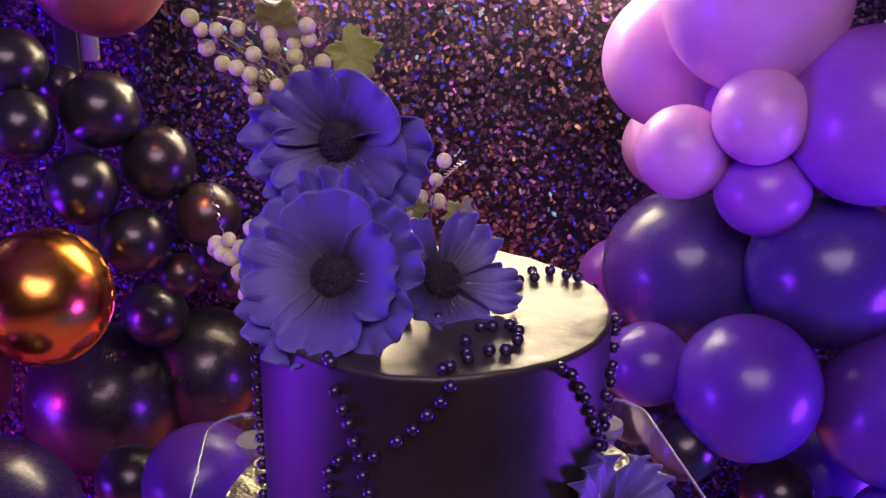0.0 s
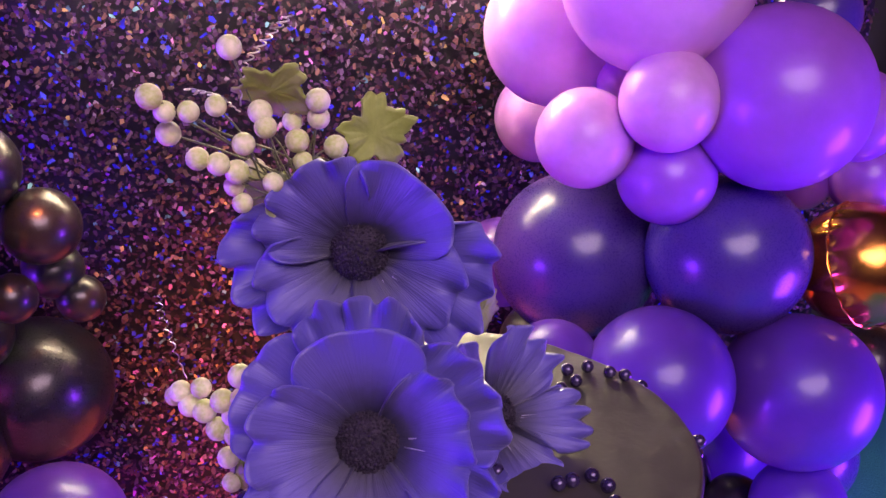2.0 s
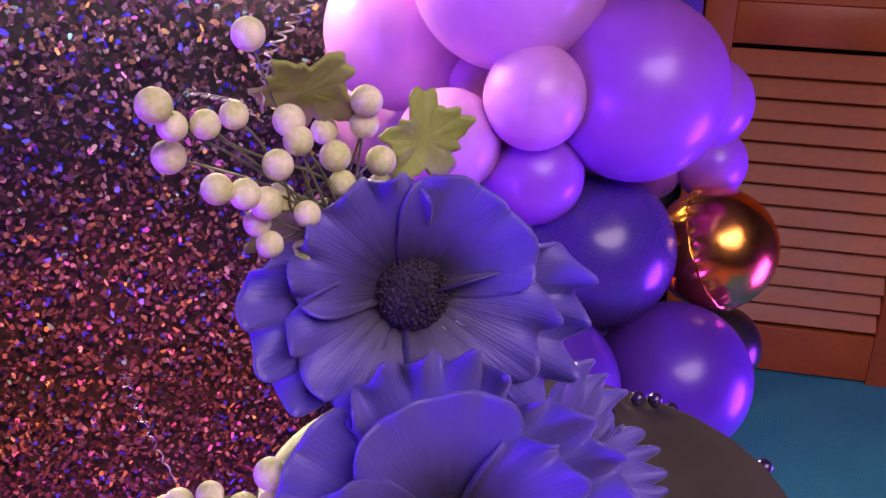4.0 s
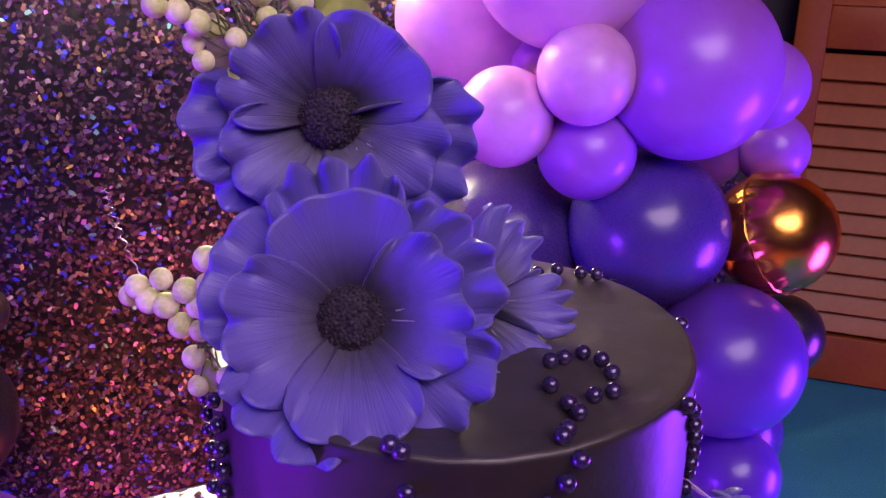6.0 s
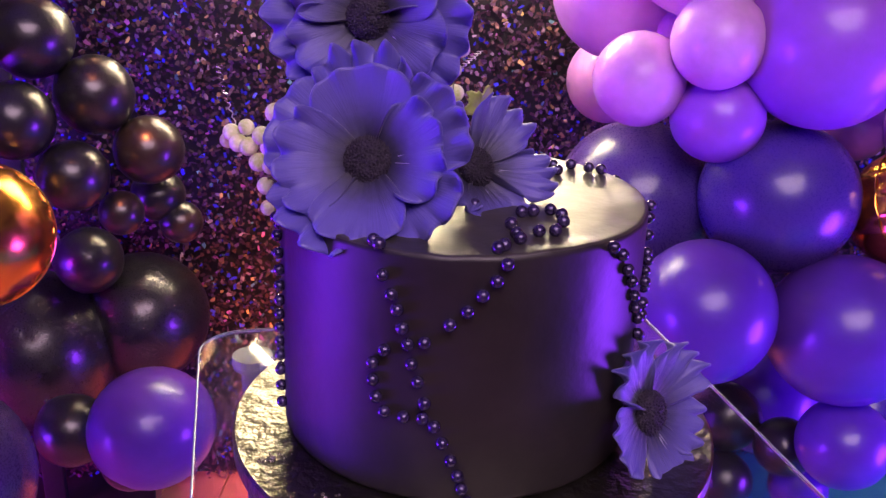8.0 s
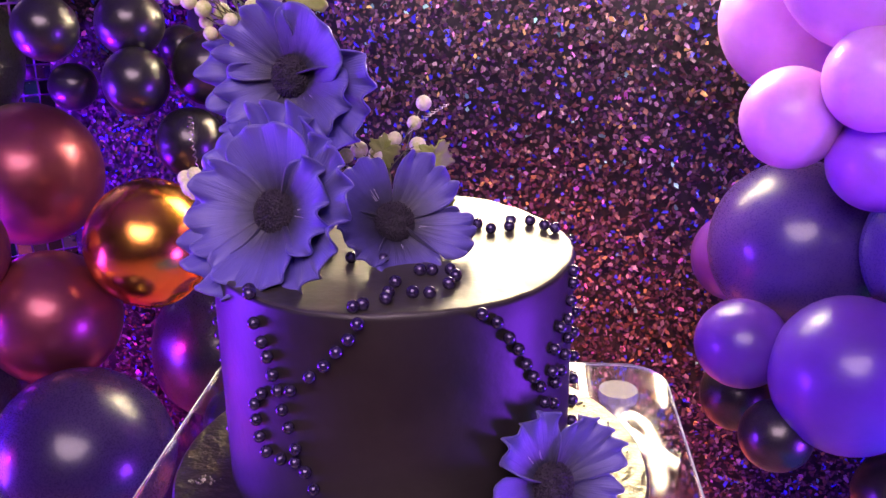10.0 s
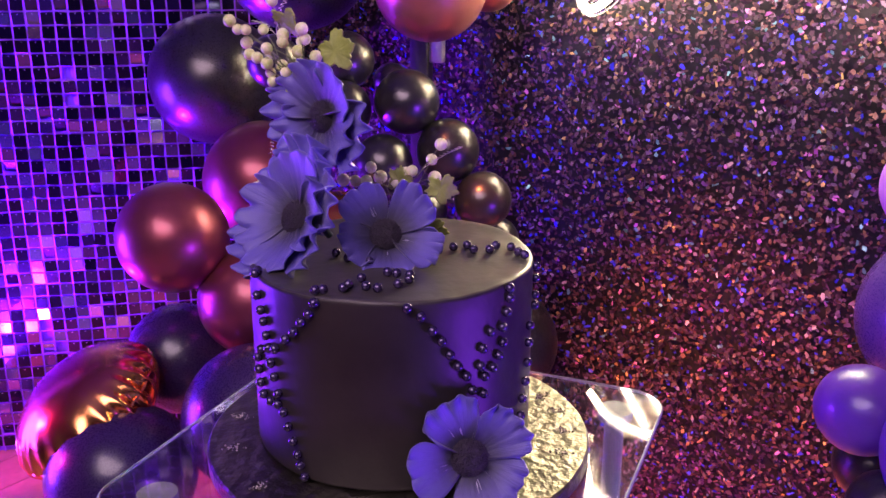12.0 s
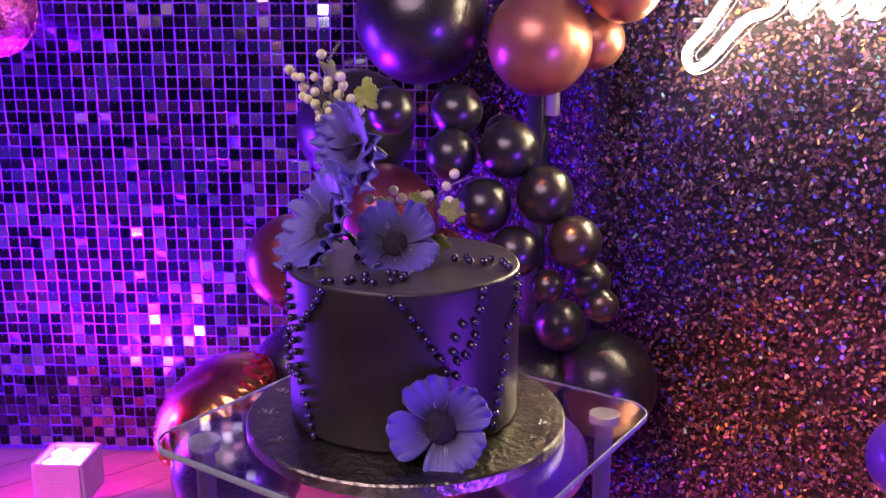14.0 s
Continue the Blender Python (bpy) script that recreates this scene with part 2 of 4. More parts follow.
def box(bm, cx, cy, cz, sx, sy, sz, bevel=0.0, m=None):
    r = bmesh.ops.create_cube(bm, size=1.0)
    vs = r["verts"]
    bmesh.ops.scale(bm, vec=(sx, sy, sz), verts=vs)
    if bevel:
        es = list({e for v in vs for e in v.link_edges})
        r2 = bmesh.ops.bevel(bm, geom=es, offset=bevel, segments=2, affect="EDGES", profile=0.5)
        vs = list({v for f in r2["faces"] for v in f.verts} | {v for v in vs if v.is_valid})
    mm = Matrix.Translation((cx, cy, cz))
    if m is not None:
        mm = m @ mm
    bmesh.ops.transform(bm, matrix=mm, verts=vs)
    return bm


def boxed(*args, **kw):
    return box(bmesh.new(), *args, **kw)


def lathe(profile, seg=64, close=True):
    """A turned body from (radius, height) pairs."""
    bm = bmesh.new()
    rings = []
    for r, z in profile:
        if r < 1e-6:
            rings.append([bm.verts.new((0, 0, z))])
        else:
            rings.append([bm.verts.new((r * math.cos(2 * math.pi * i / seg), r * math.sin(2 * math.pi * i / seg), z)) for i in range(seg)])
    for a, b in zip(rings, rings[1:]):
        for i in range(seg):
            j = (i + 1) % seg
            if len(a) == 1:
                bm.faces.new((a[0], b[i], b[j]))
            elif len(b) == 1:
                bm.faces.new((a[i], a[j], b[0]))
            else:
                bm.faces.new((a[i], a[j], b[j], b[i]))
    bmesh.ops.recalc_face_normals(bm, faces=bm.faces)
    return bm


def smooth_line(points, per=8):
    """Catmull-Rom through the points."""
    p = [Vector(q) for q in points]
    p = [p[0] * 2 - p[1]] + p + [p[-1] * 2 - p[-2]]
    out = []
    for i in range(1, len(p) - 2):
        for k in range(per):
            t = k / per
            a, b, c, d = p[i - 1:i + 3]
            out.append(0.5 * ((2 * b) + (c - a) * t + (2 * a - 5 * b + 4 * c - d) * t * t + (3 * b - a - 3 * c + d) * t ** 3))
    out.append(p[-2])
    return out


def tube(bm, line, radius, seg=6, taper=1.0):
    """A tube along a line of points, joined into bm."""
    prev, side = None, Vector((0.3, 0.2, 1)).normalized()
    n = len(line)
    for i, q in enumerate(line):
        d = (line[min(i + 1, n - 1)] - line[max(i - 1, 0)]).normalized()
        u = side - d * side.dot(d)
        if u.length < 1e-4:
            u = d.orthogonal()
        u.normalize()
        side, w = u, d.cross(u)
        r = radius * (1 + (taper - 1) * i / max(1, n - 1))
        ring = [bm.verts.new(q + (u * math.cos(2 * math.pi * k / seg) + w * math.sin(2 * math.pi * k / seg)) * r) for k in range(seg)]
        if prev:
            for k in range(seg):
                bm.faces.new((prev[k], prev[(k + 1) % seg], ring[(k + 1) % seg], ring[k]))
        else:
            bm.faces.new(list(reversed(ring)))
        prev = ring
    bm.faces.new(prev)
    return bm


def thicken(bm, t):
    """Gives an open sheet a back and a rim."""
    bm.normal_update()
    front, rim = list(bm.faces), [e for e in bm.edges if e.is_boundary]
    twin = {v: bm.verts.new(v.co - v.normal * t) for v in list(bm.verts)}
    for e in rim:
        f = e.link_faces[0]
        vs = list(f.verts)
        i = vs.index(e.verts[0])
        p, q = (e.verts[0], e.verts[1]) if vs[(i + 1) % len(vs)] == e.verts[1] else (e.verts[1], e.verts[0])
        bm.faces.new((q, p, twin[p], twin[q]))
    for f in front:
        bm.faces.new([twin[v] for v in reversed(f.verts)])


def ball(radius, u=12, v=8):
    bm = bmesh.new()
    bmesh.ops.create_uvsphere(bm, u_segments=u, v_segments=v, radius=radius)
    return bm


# ---- the room ----
def slab(name, label, material, cx, cy, cz, sx, sy, sz, turn=0):
    ob = new(name, mesh_of(boxed(0, 0, 0, sx, sy, sz), name, material, False))
    ob.matrix_basis = pose(cx, cy, cz, 0, 0, turn)
    return tagged(ob, label, name.split("_")[0], kind="structure")


floor = slab("floor", "pale floor boards under magenta light", PLANK, 0.3, -0.2, -0.06, 6.6, 6.4, 0.1)
slab("ceiling", "dark painted ceiling", CEIL, 0.3, -0.2, 2.75, 6.8, 6.6, 0.1)
slab("wall_south", "dark painted wall behind the viewer", PAINT, 0.3, -3.42, 1.35, 6.6, 0.12, 2.7)
slab("wall_north", "dark painted wall behind the backdrop", PAINT, 0.3, 3.02, 1.35, 6.6, 0.12, 2.7)
slab("wall_west", "dark painted side wall", PAINT, -3.02, -0.2, 1.35, 0.12, 6.3, 2.7)
slab("wall_east", "dark painted side wall", PAINT, 3.62, -0.2, 1.35, 0.12, 6.3, 2.7)
slab("carpet", "teal short-pile carpet in front of louvred doors", CARPET, 1.75, 0.6, 0.002, 2.5, 2.9, 0.02)
for i in range(22):
    part("floorboard", boxed(0, 0, 0, 0.118, 3.0, 0.012, 0.002), PLANK, floor, "", False, pose(-2.75 + 0.12 * i, 0.6, 0.058, 0, 0, 0))

# glitter backdrop: local x runs along it, local y into the room
BACK = Matrix.Translation((-0.17, 1.17, 0)) @ pose(0, 0, 0, 0, 0, 8.5) @ pose(0, 0, 0, 0, 0, 180)


def glitter_backdrop():
    top = empty("glitter_backdrop", BACK, "dark backdrop panel covered in holographic foil flakes", "backdrop")
    part("panel", boxed(-0.05, -0.05, 1.05, 2.1, 0.04, 2.1, 0.004), BLACKFABRIC, top, "black cloth panel")
    rng = np.random.default_rng(5)
    n = 62000
    x, z = rng.uniform(-1.08, 0.98, n), rng.uniform(0.01, 1.55, n)
    a, b = rng.uniform(0.0024, 0.0062, n), rng.uniform(0.0018, 0.0042, n)
    spin, tx, tz = rng.uniform(0, 6.283, n), rng.normal(0, 0.34, n), rng.normal(0, 0.34, n)
    y = -0.026 + rng.uniform(0, 0.03, n)
    corner = np.array([(-1, -0.6), (0.2, -1), (1, -0.3), (0.8, 0.9), (-0.7, 0.8)])
    k = len(corner)
    px = (corner[None, :, 0] + rng.uniform(-0.35, 0.35, (n, k))) * a[:, None]
    pz = (corner[None, :, 1] + rng.uniform(-0.35, 0.35, (n, k))) * b[:, None]
    rx = px * np.cos(spin)[:, None] - pz * np.sin(spin)[:, None]
    rz = px * np.sin(spin)[:, None] + pz * np.cos(spin)[:, None]
    ry = rx * np.tan(np.clip(tx, -1.1, 1.1))[:, None] + rz * np.tan(np.clip(tz, -1.1, 1.1))[:, None]
    verts = np.stack([x[:, None] + rx, y[:, None] + ry, z[:, None] + rz], -1).reshape(-1, 3)
    me = bpy.data.meshes.new("foil_flakes")
    me.from_pydata(verts.tolist(), [], np.arange(n * k).reshape(n, k).tolist())
    me.materials.append(FLAKE)
    tagged(part("foil_flakes", me, FLAKE, top, "small holographic foil flakes"), kind="stuff")
    return top


glitter_backdrop()

# sequin wall: local x along it, local y towards the room
SEQ = Matrix.Translation((-1.457, 0.755, 0)) @ pose(0, 0, 0, 0, 0, 47) @ pose(0, 0, 0, 0, 0, 180)


def sequin_wall():
    top = empty("sequin_wall", SEQ, "shimmer wall of square mirror sequins under violet light", "shimmer wall")
    part("backing_panel", boxed(0.2, -0.03, 1.0, 2.6, 0.03, 2.0, 0.002), BACKING, top, "plastic panel with violet light in its colour")
    rng = random.Random(3)
    pitch = 0.030
    # grid of thin bars between the sequins
    bm = bmesh.new()
    for i in range(70):
        box(bm, -0.75 + pitch * i, 0.000, 1.0, 0.0030, 0.006, 1.98)
    for j in range(65):
        box(bm, 0.3, 0.0, 0.0252 + pitch * j, 2.1, 0.005, 0.0028)
    part("grid", bm, BACKING, top, "plastic grid with violet light in its colour", False)
    tile = boxed(0, 0, -0.0134, 0.0262, 0.0012, 0.0262, 0.0004)
    tile = mesh_of(tile, "sequin", TILE, False)
    rest_v, rest_f = [], []
    cube = [(sx * 0.0131, sy * 0.0006, -0.0134 + sz * 0.0131) for sx in (-1, 1) for sy in (-1, 1) for sz in (-1, 1)]
    faces = [(0, 1, 3, 2), (4, 6, 7, 5), (0, 4, 5, 1), (2, 3, 7, 6), (1, 5, 7, 3), (0, 2, 6, 4)]
    for j in range(62):
        for i in range(58):
            x, z = -0.735 + pitch * i, 0.04 + pitch * j + 0.0
            if rng.random() < 0.014:
                continue
            m = pose(x, 0.004 + rng.uniform(0, 0.002), z + 0.0131, rng.gauss(0, 4) if rng.random() < 0.85 else rng.gauss(-14, 8), rng.gauss(0, 2.2), rng.gauss(0, 4))
            if 14 <= i < 32 and 26 <= j < 42:
                part("sequin", tile, TILE, top, "", False, m)
            else:
                o = len(rest_v)
                rest_v += [tuple(m @ Vector(c)) for c in cube]
                rest_f += [tuple(o + q for q in f) for f in faces]
    me = bpy.data.meshes.new("sequins")
    me.from_pydata(rest_v, [], rest_f)
    me.materials.append(TILE)
    tagged(part("sequins", me, TILE, top, "square mirror sequins hung from pins"), kind="stuff")
    # pins as small octahedra
    pv, pf = [], []
    for j in range(45):
        for i in range(58):
            x, z, o, r = -0.735 + pitch * i, 0.04 + pitch * j + 0.0095, len(pv), 0.0017
            pv += [(x - r, 0.006, z), (x + r, 0.006, z), (x, 0.006, z - r), (x, 0.006, z + r), (x, 0.006 + r, z)]
            pf += [(o, o + 2, o + 4), (o + 2, o + 1, o + 4), (o + 1, o + 3, o + 4), (o + 3, o, o + 4)]
    me = bpy.data.meshes.new("pins")
    me.from_pydata(pv, [], pf)
    me.materials.append(WIRE)
    tagged(part("pins", me, WIRE, top, "small bright pins"), kind="stuff")


sequin_wall()

# louvred doors: local x along them, local -y towards the room
DOOR = Matrix.Translation((1.43, 1.61, 0)) @ pose(0, 0, 0, 0, 0, -30)


def louvre_door(left, name):
    m = DOOR @ Matrix.Translation((left, 0, 0))
    top = empty(name, m, "red-brown wooden louvred closet door, closed", "door")
    top["kind"] = "structure"
    w, h, st = 0.62, 2.03, 0.075
    for x in (st / 2, w - st / 2):
        part("stile", boxed(x, 0, h / 2 + 0.01, st, 0.034, h, 0.003), DOORWOOD, top)
    for z, hh in ((0.075, 0.13), (0.93, 0.10), (1.98, 0.10)):
        part("rail", boxed(w / 2, 0.001, z + 0.01, w - 2 * st, 0.030, hh, 0.003), DOORWOOD, top)
    slat = mesh_of(boxed(0, 0, 0, w - 2 * st, 0.008, 0.066, 0.002), "slat", DOORWOOD, False)
    for a, b in ((0.15, 0.88), (0.98, 1.93)):
        n = int((b - a) / 0.056)
        for k in range(n):
            part("slat", slat, DOORWOOD, top, "", False, pose(w / 2, 0.004, a + 0.04 + k * (b - a - 0.02) / n, -28, 0, 0))


louvre_door(-0.24, "door_1")
louvre_door(0.39, "door_2")
slab("wall_closet", "dark inside of the closet", PAINT, 1.43 + 0.33 + 0.09, 1.61 - 0.19 + 0.155, 1.1, 1.7, 0.1, 2.2, -30)


# ---- neon sign on the backdrop ----
def neon_sign():
    top = empty("neon_sign", BACK, "warm white neon script sign reading Happy Birthday, lit", "neon sign")
    strokes = [
        [(-0.13, 0.40), (-0.20, 0.29), (-0.265, 0.19), (-0.305, 0.14), (-0.292, 0.112), (-0.262, 0.124), (-0.225, 0.165), (-0.19, 0.20), (-0.15, 0.215), (-0.128, 0.25), (-0.15, 0.285), (-0.19, 0.29)],
        [(-0.19, 0.29), (-0.12, 0.33), (-0.09, 0.38), (-0.12, 0.415), (-0.20, 0.40), (-0.25, 0.35)],
        [(-0.092, 0.285), (-0.108, 0.235), (-0.098, 0.213), (-0.075, 0.24), (-0.062, 0.275), (-0.045, 0.27), (-0.05, 0.235), (-0.035, 0.213), (-0.005, 0.25), (0.025, 0.37)],
        [(0.025, 0.37), (0.005, 0.26), (0.012, 0.218), (0.035, 0.235), (0.07, 0.40), (0.055, 0.30), (0.06, 0.222), (0.08, 0.275), (0.10, 0.27), (0.105, 0.222), (0.13, 0.24)],
        [(-0.015, 0.325), (0.05, 0.335)],
        [(-0.34, 0.72), (-0.36, 0.58), (-0.375, 0.48)],
        [(-0.365, 0.60), (-0.30, 0.615), (-0.235, 0.62)],
        [(-0.215, 0.74), (-0.25, 0.60), (-0.245, 0.50), (-0.215, 0.53)],
        [(-0.155, 0.59), (-0.195, 0.585), (-0.205, 0.53), (-0.175, 0.51), (-0.145, 0.58), (-0.152, 0.52), (-0.125, 0.535)],
        [(-0.11, 0.60), (-0.125, 0.50), (-0.14, 0.45)], [(-0.12, 0.56), (-0.085, 0.595), (-0.07, 0.55), (-0.095, 0.51), (-0.12, 0.525)],
        [(-0.025, 0.60), (-0.04, 0.50), (-0.055, 0.45)], [(-0.035, 0.56), (0.0, 0.595), (0.015, 0.55), (-0.01, 0.51), (-0.035, 0.525)],
        [(0.055, 0.60), (0.05, 0.53), (0.08, 0.52), (0.105, 0.60), (0.08, 0.49), (0.045, 0.45), (0.025, 0.47), (0.13, 0.545)],
        [(0.18, 0.275), (0.15, 0.27), (0.14, 0.235), (0.165, 0.22), (0.19, 0.27), (0.215, 0.40), (0.195, 0.26), (0.205, 0.22), (0.225, 0.24)],
        [(0.27, 0.275), (0.24, 0.27), (0.232, 0.235), (0.255, 0.22), (0.278, 0.27), (0.272, 0.225), (0.295, 0.24), (0.315, 0.28), (0.31, 0.225), (0.34, 0.24), (0.358, 0.29), (0.34, 0.18), (0.30, 0.13), (0.285, 0.16), (0.37, 0.235)],
    ]
    back = bmesh.new()
    for s in strokes:
        # the sign reads from the room, so its x is turned round; the upper word stands further in
        s = [(x + 0.12, z - 0.02) for x, z in s] if s[-1][1] > 0.44 else s
        line = smooth_line([(-x - 0.018, 0.075, z + TOP) for x, z in s], 8)
        part("neon_tube", tube(bmesh.new(), line, 0.0066, 8), NEON, top)
        line2 = [q + Vector((0, -0.012, 0)) for q in line]
        tube(back, line2, 0.014, 8)
    b = part("acrylic_backing", back, ACRYLIC, top, "clear cut acrylic backing")
    b.visible_shadow = False
    for x, z in ((-0.25, 0.36), (0.1, 0.3), (0.28, 0.2)):
        part("stand_off", tube(bmesh.new(), [Vector((x, -0.01, z + TOP)), Vector((x, 0.07, z + TOP))], 0.004, 8), WIRE, top)


neon_sign()


# ---- balloons ----
def balloon_meshes(material, key):
    bm = bmesh.new()
    bmesh.ops.create_uvsphere(bm, u_segments=40, v_segments=26, radius=1.0)
    for v in bm.verts:
        s = max(0.0, -v.co.z)
        v.co.x *= 1 - 0.10 * s ** 3
        v.co.y *= 1 - 0.10 * s ** 3
        v.co.z *= 1 + 0.07 * s ** 4
    body = mesh_of(bm, "balloon_" + key, material)
    knot = mesh_of(lathe([(0.0, -1.0), (0.035, -1.05), (0.03, -1.09), (0.055, -1.12), (0.075, -1.17), (0.06, -1.18), (0.0, -1.15)], 12), "knot_" + key, material)
    return body, knot


WORDS = {
    "pink": "matte pale pink-lilac latex balloon", "orchid": "matte orchid purple latex balloon", "violet": "violet latex balloon",
    "indigo": "glossy dark indigo latex balloon", "plum": "glossy dark plum latex balloon", "black": "glossy pearl-black latex balloon",
    "maroon": "chrome maroon latex balloon", "copper": "chrome copper latex balloon"}
# ---- garlands: centre and radius of each balloon ----
RIGHT_INDIGO = [(0.253, 0.84, 0.733, 0.118), (0.428, 0.738, 0.775, 0.106), (0.52, 0.797, 1.075, 0.055), (0.655, 0.85, 0.385, 0.086)]
RIGHT_VIOLET = [(0.32, 0.632, 0.646, 0.0945), (0.515, 0.653, 0.618, 0.103), (0.177, 1.02, 0.645, 0.073), (0.530, 0.62, 0.463, 0.063), (0.505, 0.87, 0.395, 0.1), (0.523, 0.72, 0.323, 0.044), (0.195, 0.671, 0.652, 0.058)]
RIGHT_PINK = [(0.224, 0.738, 0.929, 0.062), (0.308, 0.69, 0.988, 0.06), (0.221, 0.935, 1.028, 0.103), (0.302, 0.768, 1.125, 0.119), (0.244, 1.132, 0.859, 0.075), (0.299, 0.85, 0.976, 0.037)]
RIGHT_ORCHID = [(0.328, 0.723, 0.885, 0.0609), (0.449, 0.71, 0.99, 0.111), (0.547, 0.705, 0.971, 0.057), (0.627, 0.793, 0.866, 0.051), (0.555, 0.83, 0.852, 0.045)]
RIGHT_BLACK = [(0.665, 0.759, 0.595, 0.06), (0.197, 0.778, 0.525, 0.052), (0.21, 0.83, 0.60, 0.06), (0.408, 0.72, 0.327, 0.044), (0.246, 0.614, 0.561, 0.045), (0.485, 0.705, 0.4, 0.045), (0.414, 0.769, 0.41, 0.055)]
LEFT_BLACK = [(-0.667, 0.666, 1.027, 0.048), (-0.64, 0.629, 0.951, 0.047), (-0.566, 0.703, 0.962, 0.054), (-0.502, 0.731, 0.884, 0.053), (-0.439, 0.744, 0.807, 0.048), (-0.453, 0.808, 0.721, 0.039), (-0.421, 0.804, 0.682, 0.032), (-0.575, 0.651, 0.864, 0.05), (-0.519, 0.676, 0.786, 0.047), (-0.475, 0.716, 0.723, 0.031), (-0.615, 0.914, 0.57, 0.055), (-0.57, 1.008, 0.425, 0.117), (-0.726, 0.918, 0.397, 0.139), (-0.575, 0.698, 0.381, 0.055), (-0.674, 0.792, 0.979, 0.033), (-0.465, 0.639, 0.374, 0.045)]
LEFT_VIOLET = [(-0.441, 0.666, 0.412, 0.09)]
LEFT_COPPER = [(-0.611, 0.823, 1.149, 0.1), (-0.565, 0.932, 1.15, 0.055), (-0.483, 0.904, 1.252, 0.07)]
LEFT_BLACK_UPPER = [(-0.8, 0.692, 1.189, 0.126), (-1.193, 0.819, 0.938, 0.14), (-0.709, 0.546, 1.031, 0.043), (-1.044, 0.971, 0.869, 0.045)]
LEFT_MAROON = [(-0.895, 0.674, 0.786, 0.113), (-0.813, 0.402, 0.754, 0.091), (-0.713, 0.481, 0.646, 0.094)]
LEFT_PLUM = [(-0.89, 0.454, 0.501, 0.099), (-0.585, 0.363, 0.518, 0.115), (-0.779, 0.244, 0.404, 0.118)]
GARLAND = [("right", "indigo", RIGHT_INDIGO), ("right", "violet", RIGHT_VIOLET), ("right", "pink", RIGHT_PINK), ("right", "orchid", RIGHT_ORCHID), ("right", "black", RIGHT_BLACK), ("left", "black", LEFT_BLACK), ("left", "violet", LEFT_VIOLET), ("left", "copper", LEFT_COPPER), ("left", "black", LEFT_BLACK_UPPER), ("left", "maroon", LEFT_MAROON), ("left", "plum", LEFT_PLUM)]


def hang_balloons():
    rng = random.Random(11)
    meshes = {k: balloon_meshes(m, k) for k, m in LATEX.items()}
    for side, key, rows in GARLAND:
        core = Vector((0.5, 1.0, 0.8)) if side == "right" else Vector((-0.85, 0.85, 0.8))
        for x, y, z, r in rows:
            at = Vector((x, y, z))
            core.z = z + rng.uniform(-0.1, 0.1)
            aim = (core - at).normalized() + Vector([rng.uniform(-0.3, 0.3) for _ in range(3)])
            m = Matrix.Translation(at) @ (-aim).to_track_quat("Z", "Y").to_matrix().to_4x4()
            size = "small " if r < 0.065 else "large " if r > 0.11 else ""
            ob = new("balloon", meshes[key][0])
            sq = 1 + rng.uniform(-0.02, 0.02)
            ob.matrix_basis = m @ Matrix.Diagonal((r * sq, r / sq, r, 1))
            tagged(ob, size + WORDS[key] + " tied into a garland", "balloon", side + " balloon garland")
            part("knot", meshes[key][1], None, ob)


hang_balloons()


def foil_orb(at, r, material, label, turn, flat=1.0, pleat=0.018):
    bm = bmesh.new()
    bmesh.ops.create_uvsphere(bm, u_segments=160, v_segments=40, radius=1.0)
    for v in bm.verts:
        a = math.atan2(v.co.y, v.co.x)
        seam = math.exp(-(v.co.z / (0.16 + 6 * (pleat - 0.018))) ** 2)
        v.co *= 1 + pleat * seam * math.sin(a * 23 + 2 * math.sin(3 * a))
        v.co.z *= flat
    ob = new("foil_balloon", mesh_of(bm, "foil_balloon", material))
    ob.matrix_basis = pose(*at, *turn) @ Matrix.Scale(r, 4)
    tagged(ob, label, "balloon")
    rim = lathe([(0.99, -0.012), (1.035, -0.004), (1.035, 0.004), (0.99, 0.012)], 72)
    for v in rim.verts:
        a = math.atan2(v.co.y, v.co.x)
        v.co.z += 0.012 * math.sin(a * 17)
    part("seam", rim, material, ob)
    return ob


foil_orb((0.605, 0.723, TOP - 0.223), 0.083, GOLD, "round gold mirror-foil balloon beside louvred doors", (62, 18, 30))
foil_orb((-0.582, 0.54, TOP - 0.241), 0.086, GOLD, "round gold mirror-foil balloon among black balloons", (70, 8, 10))
foil_orb((-0.879, 0.257, TOP - 0.505), 0.128, GOLD_CREASED, "large creased gold foil balloon near the floor", (24, -28, 20), 0.62, 0.05)

foil_orb((-1.74, 0.20, TOP + 0.21), 0.10, PINK_FOIL, "pink foil balloon in front of the shimmer wall", (80, 0, 40), 0.6)

# ---- table, board and cake ----
TABLE = pose(0.015, -0.005, TOP - 0.145, 0, 0, 14.5)


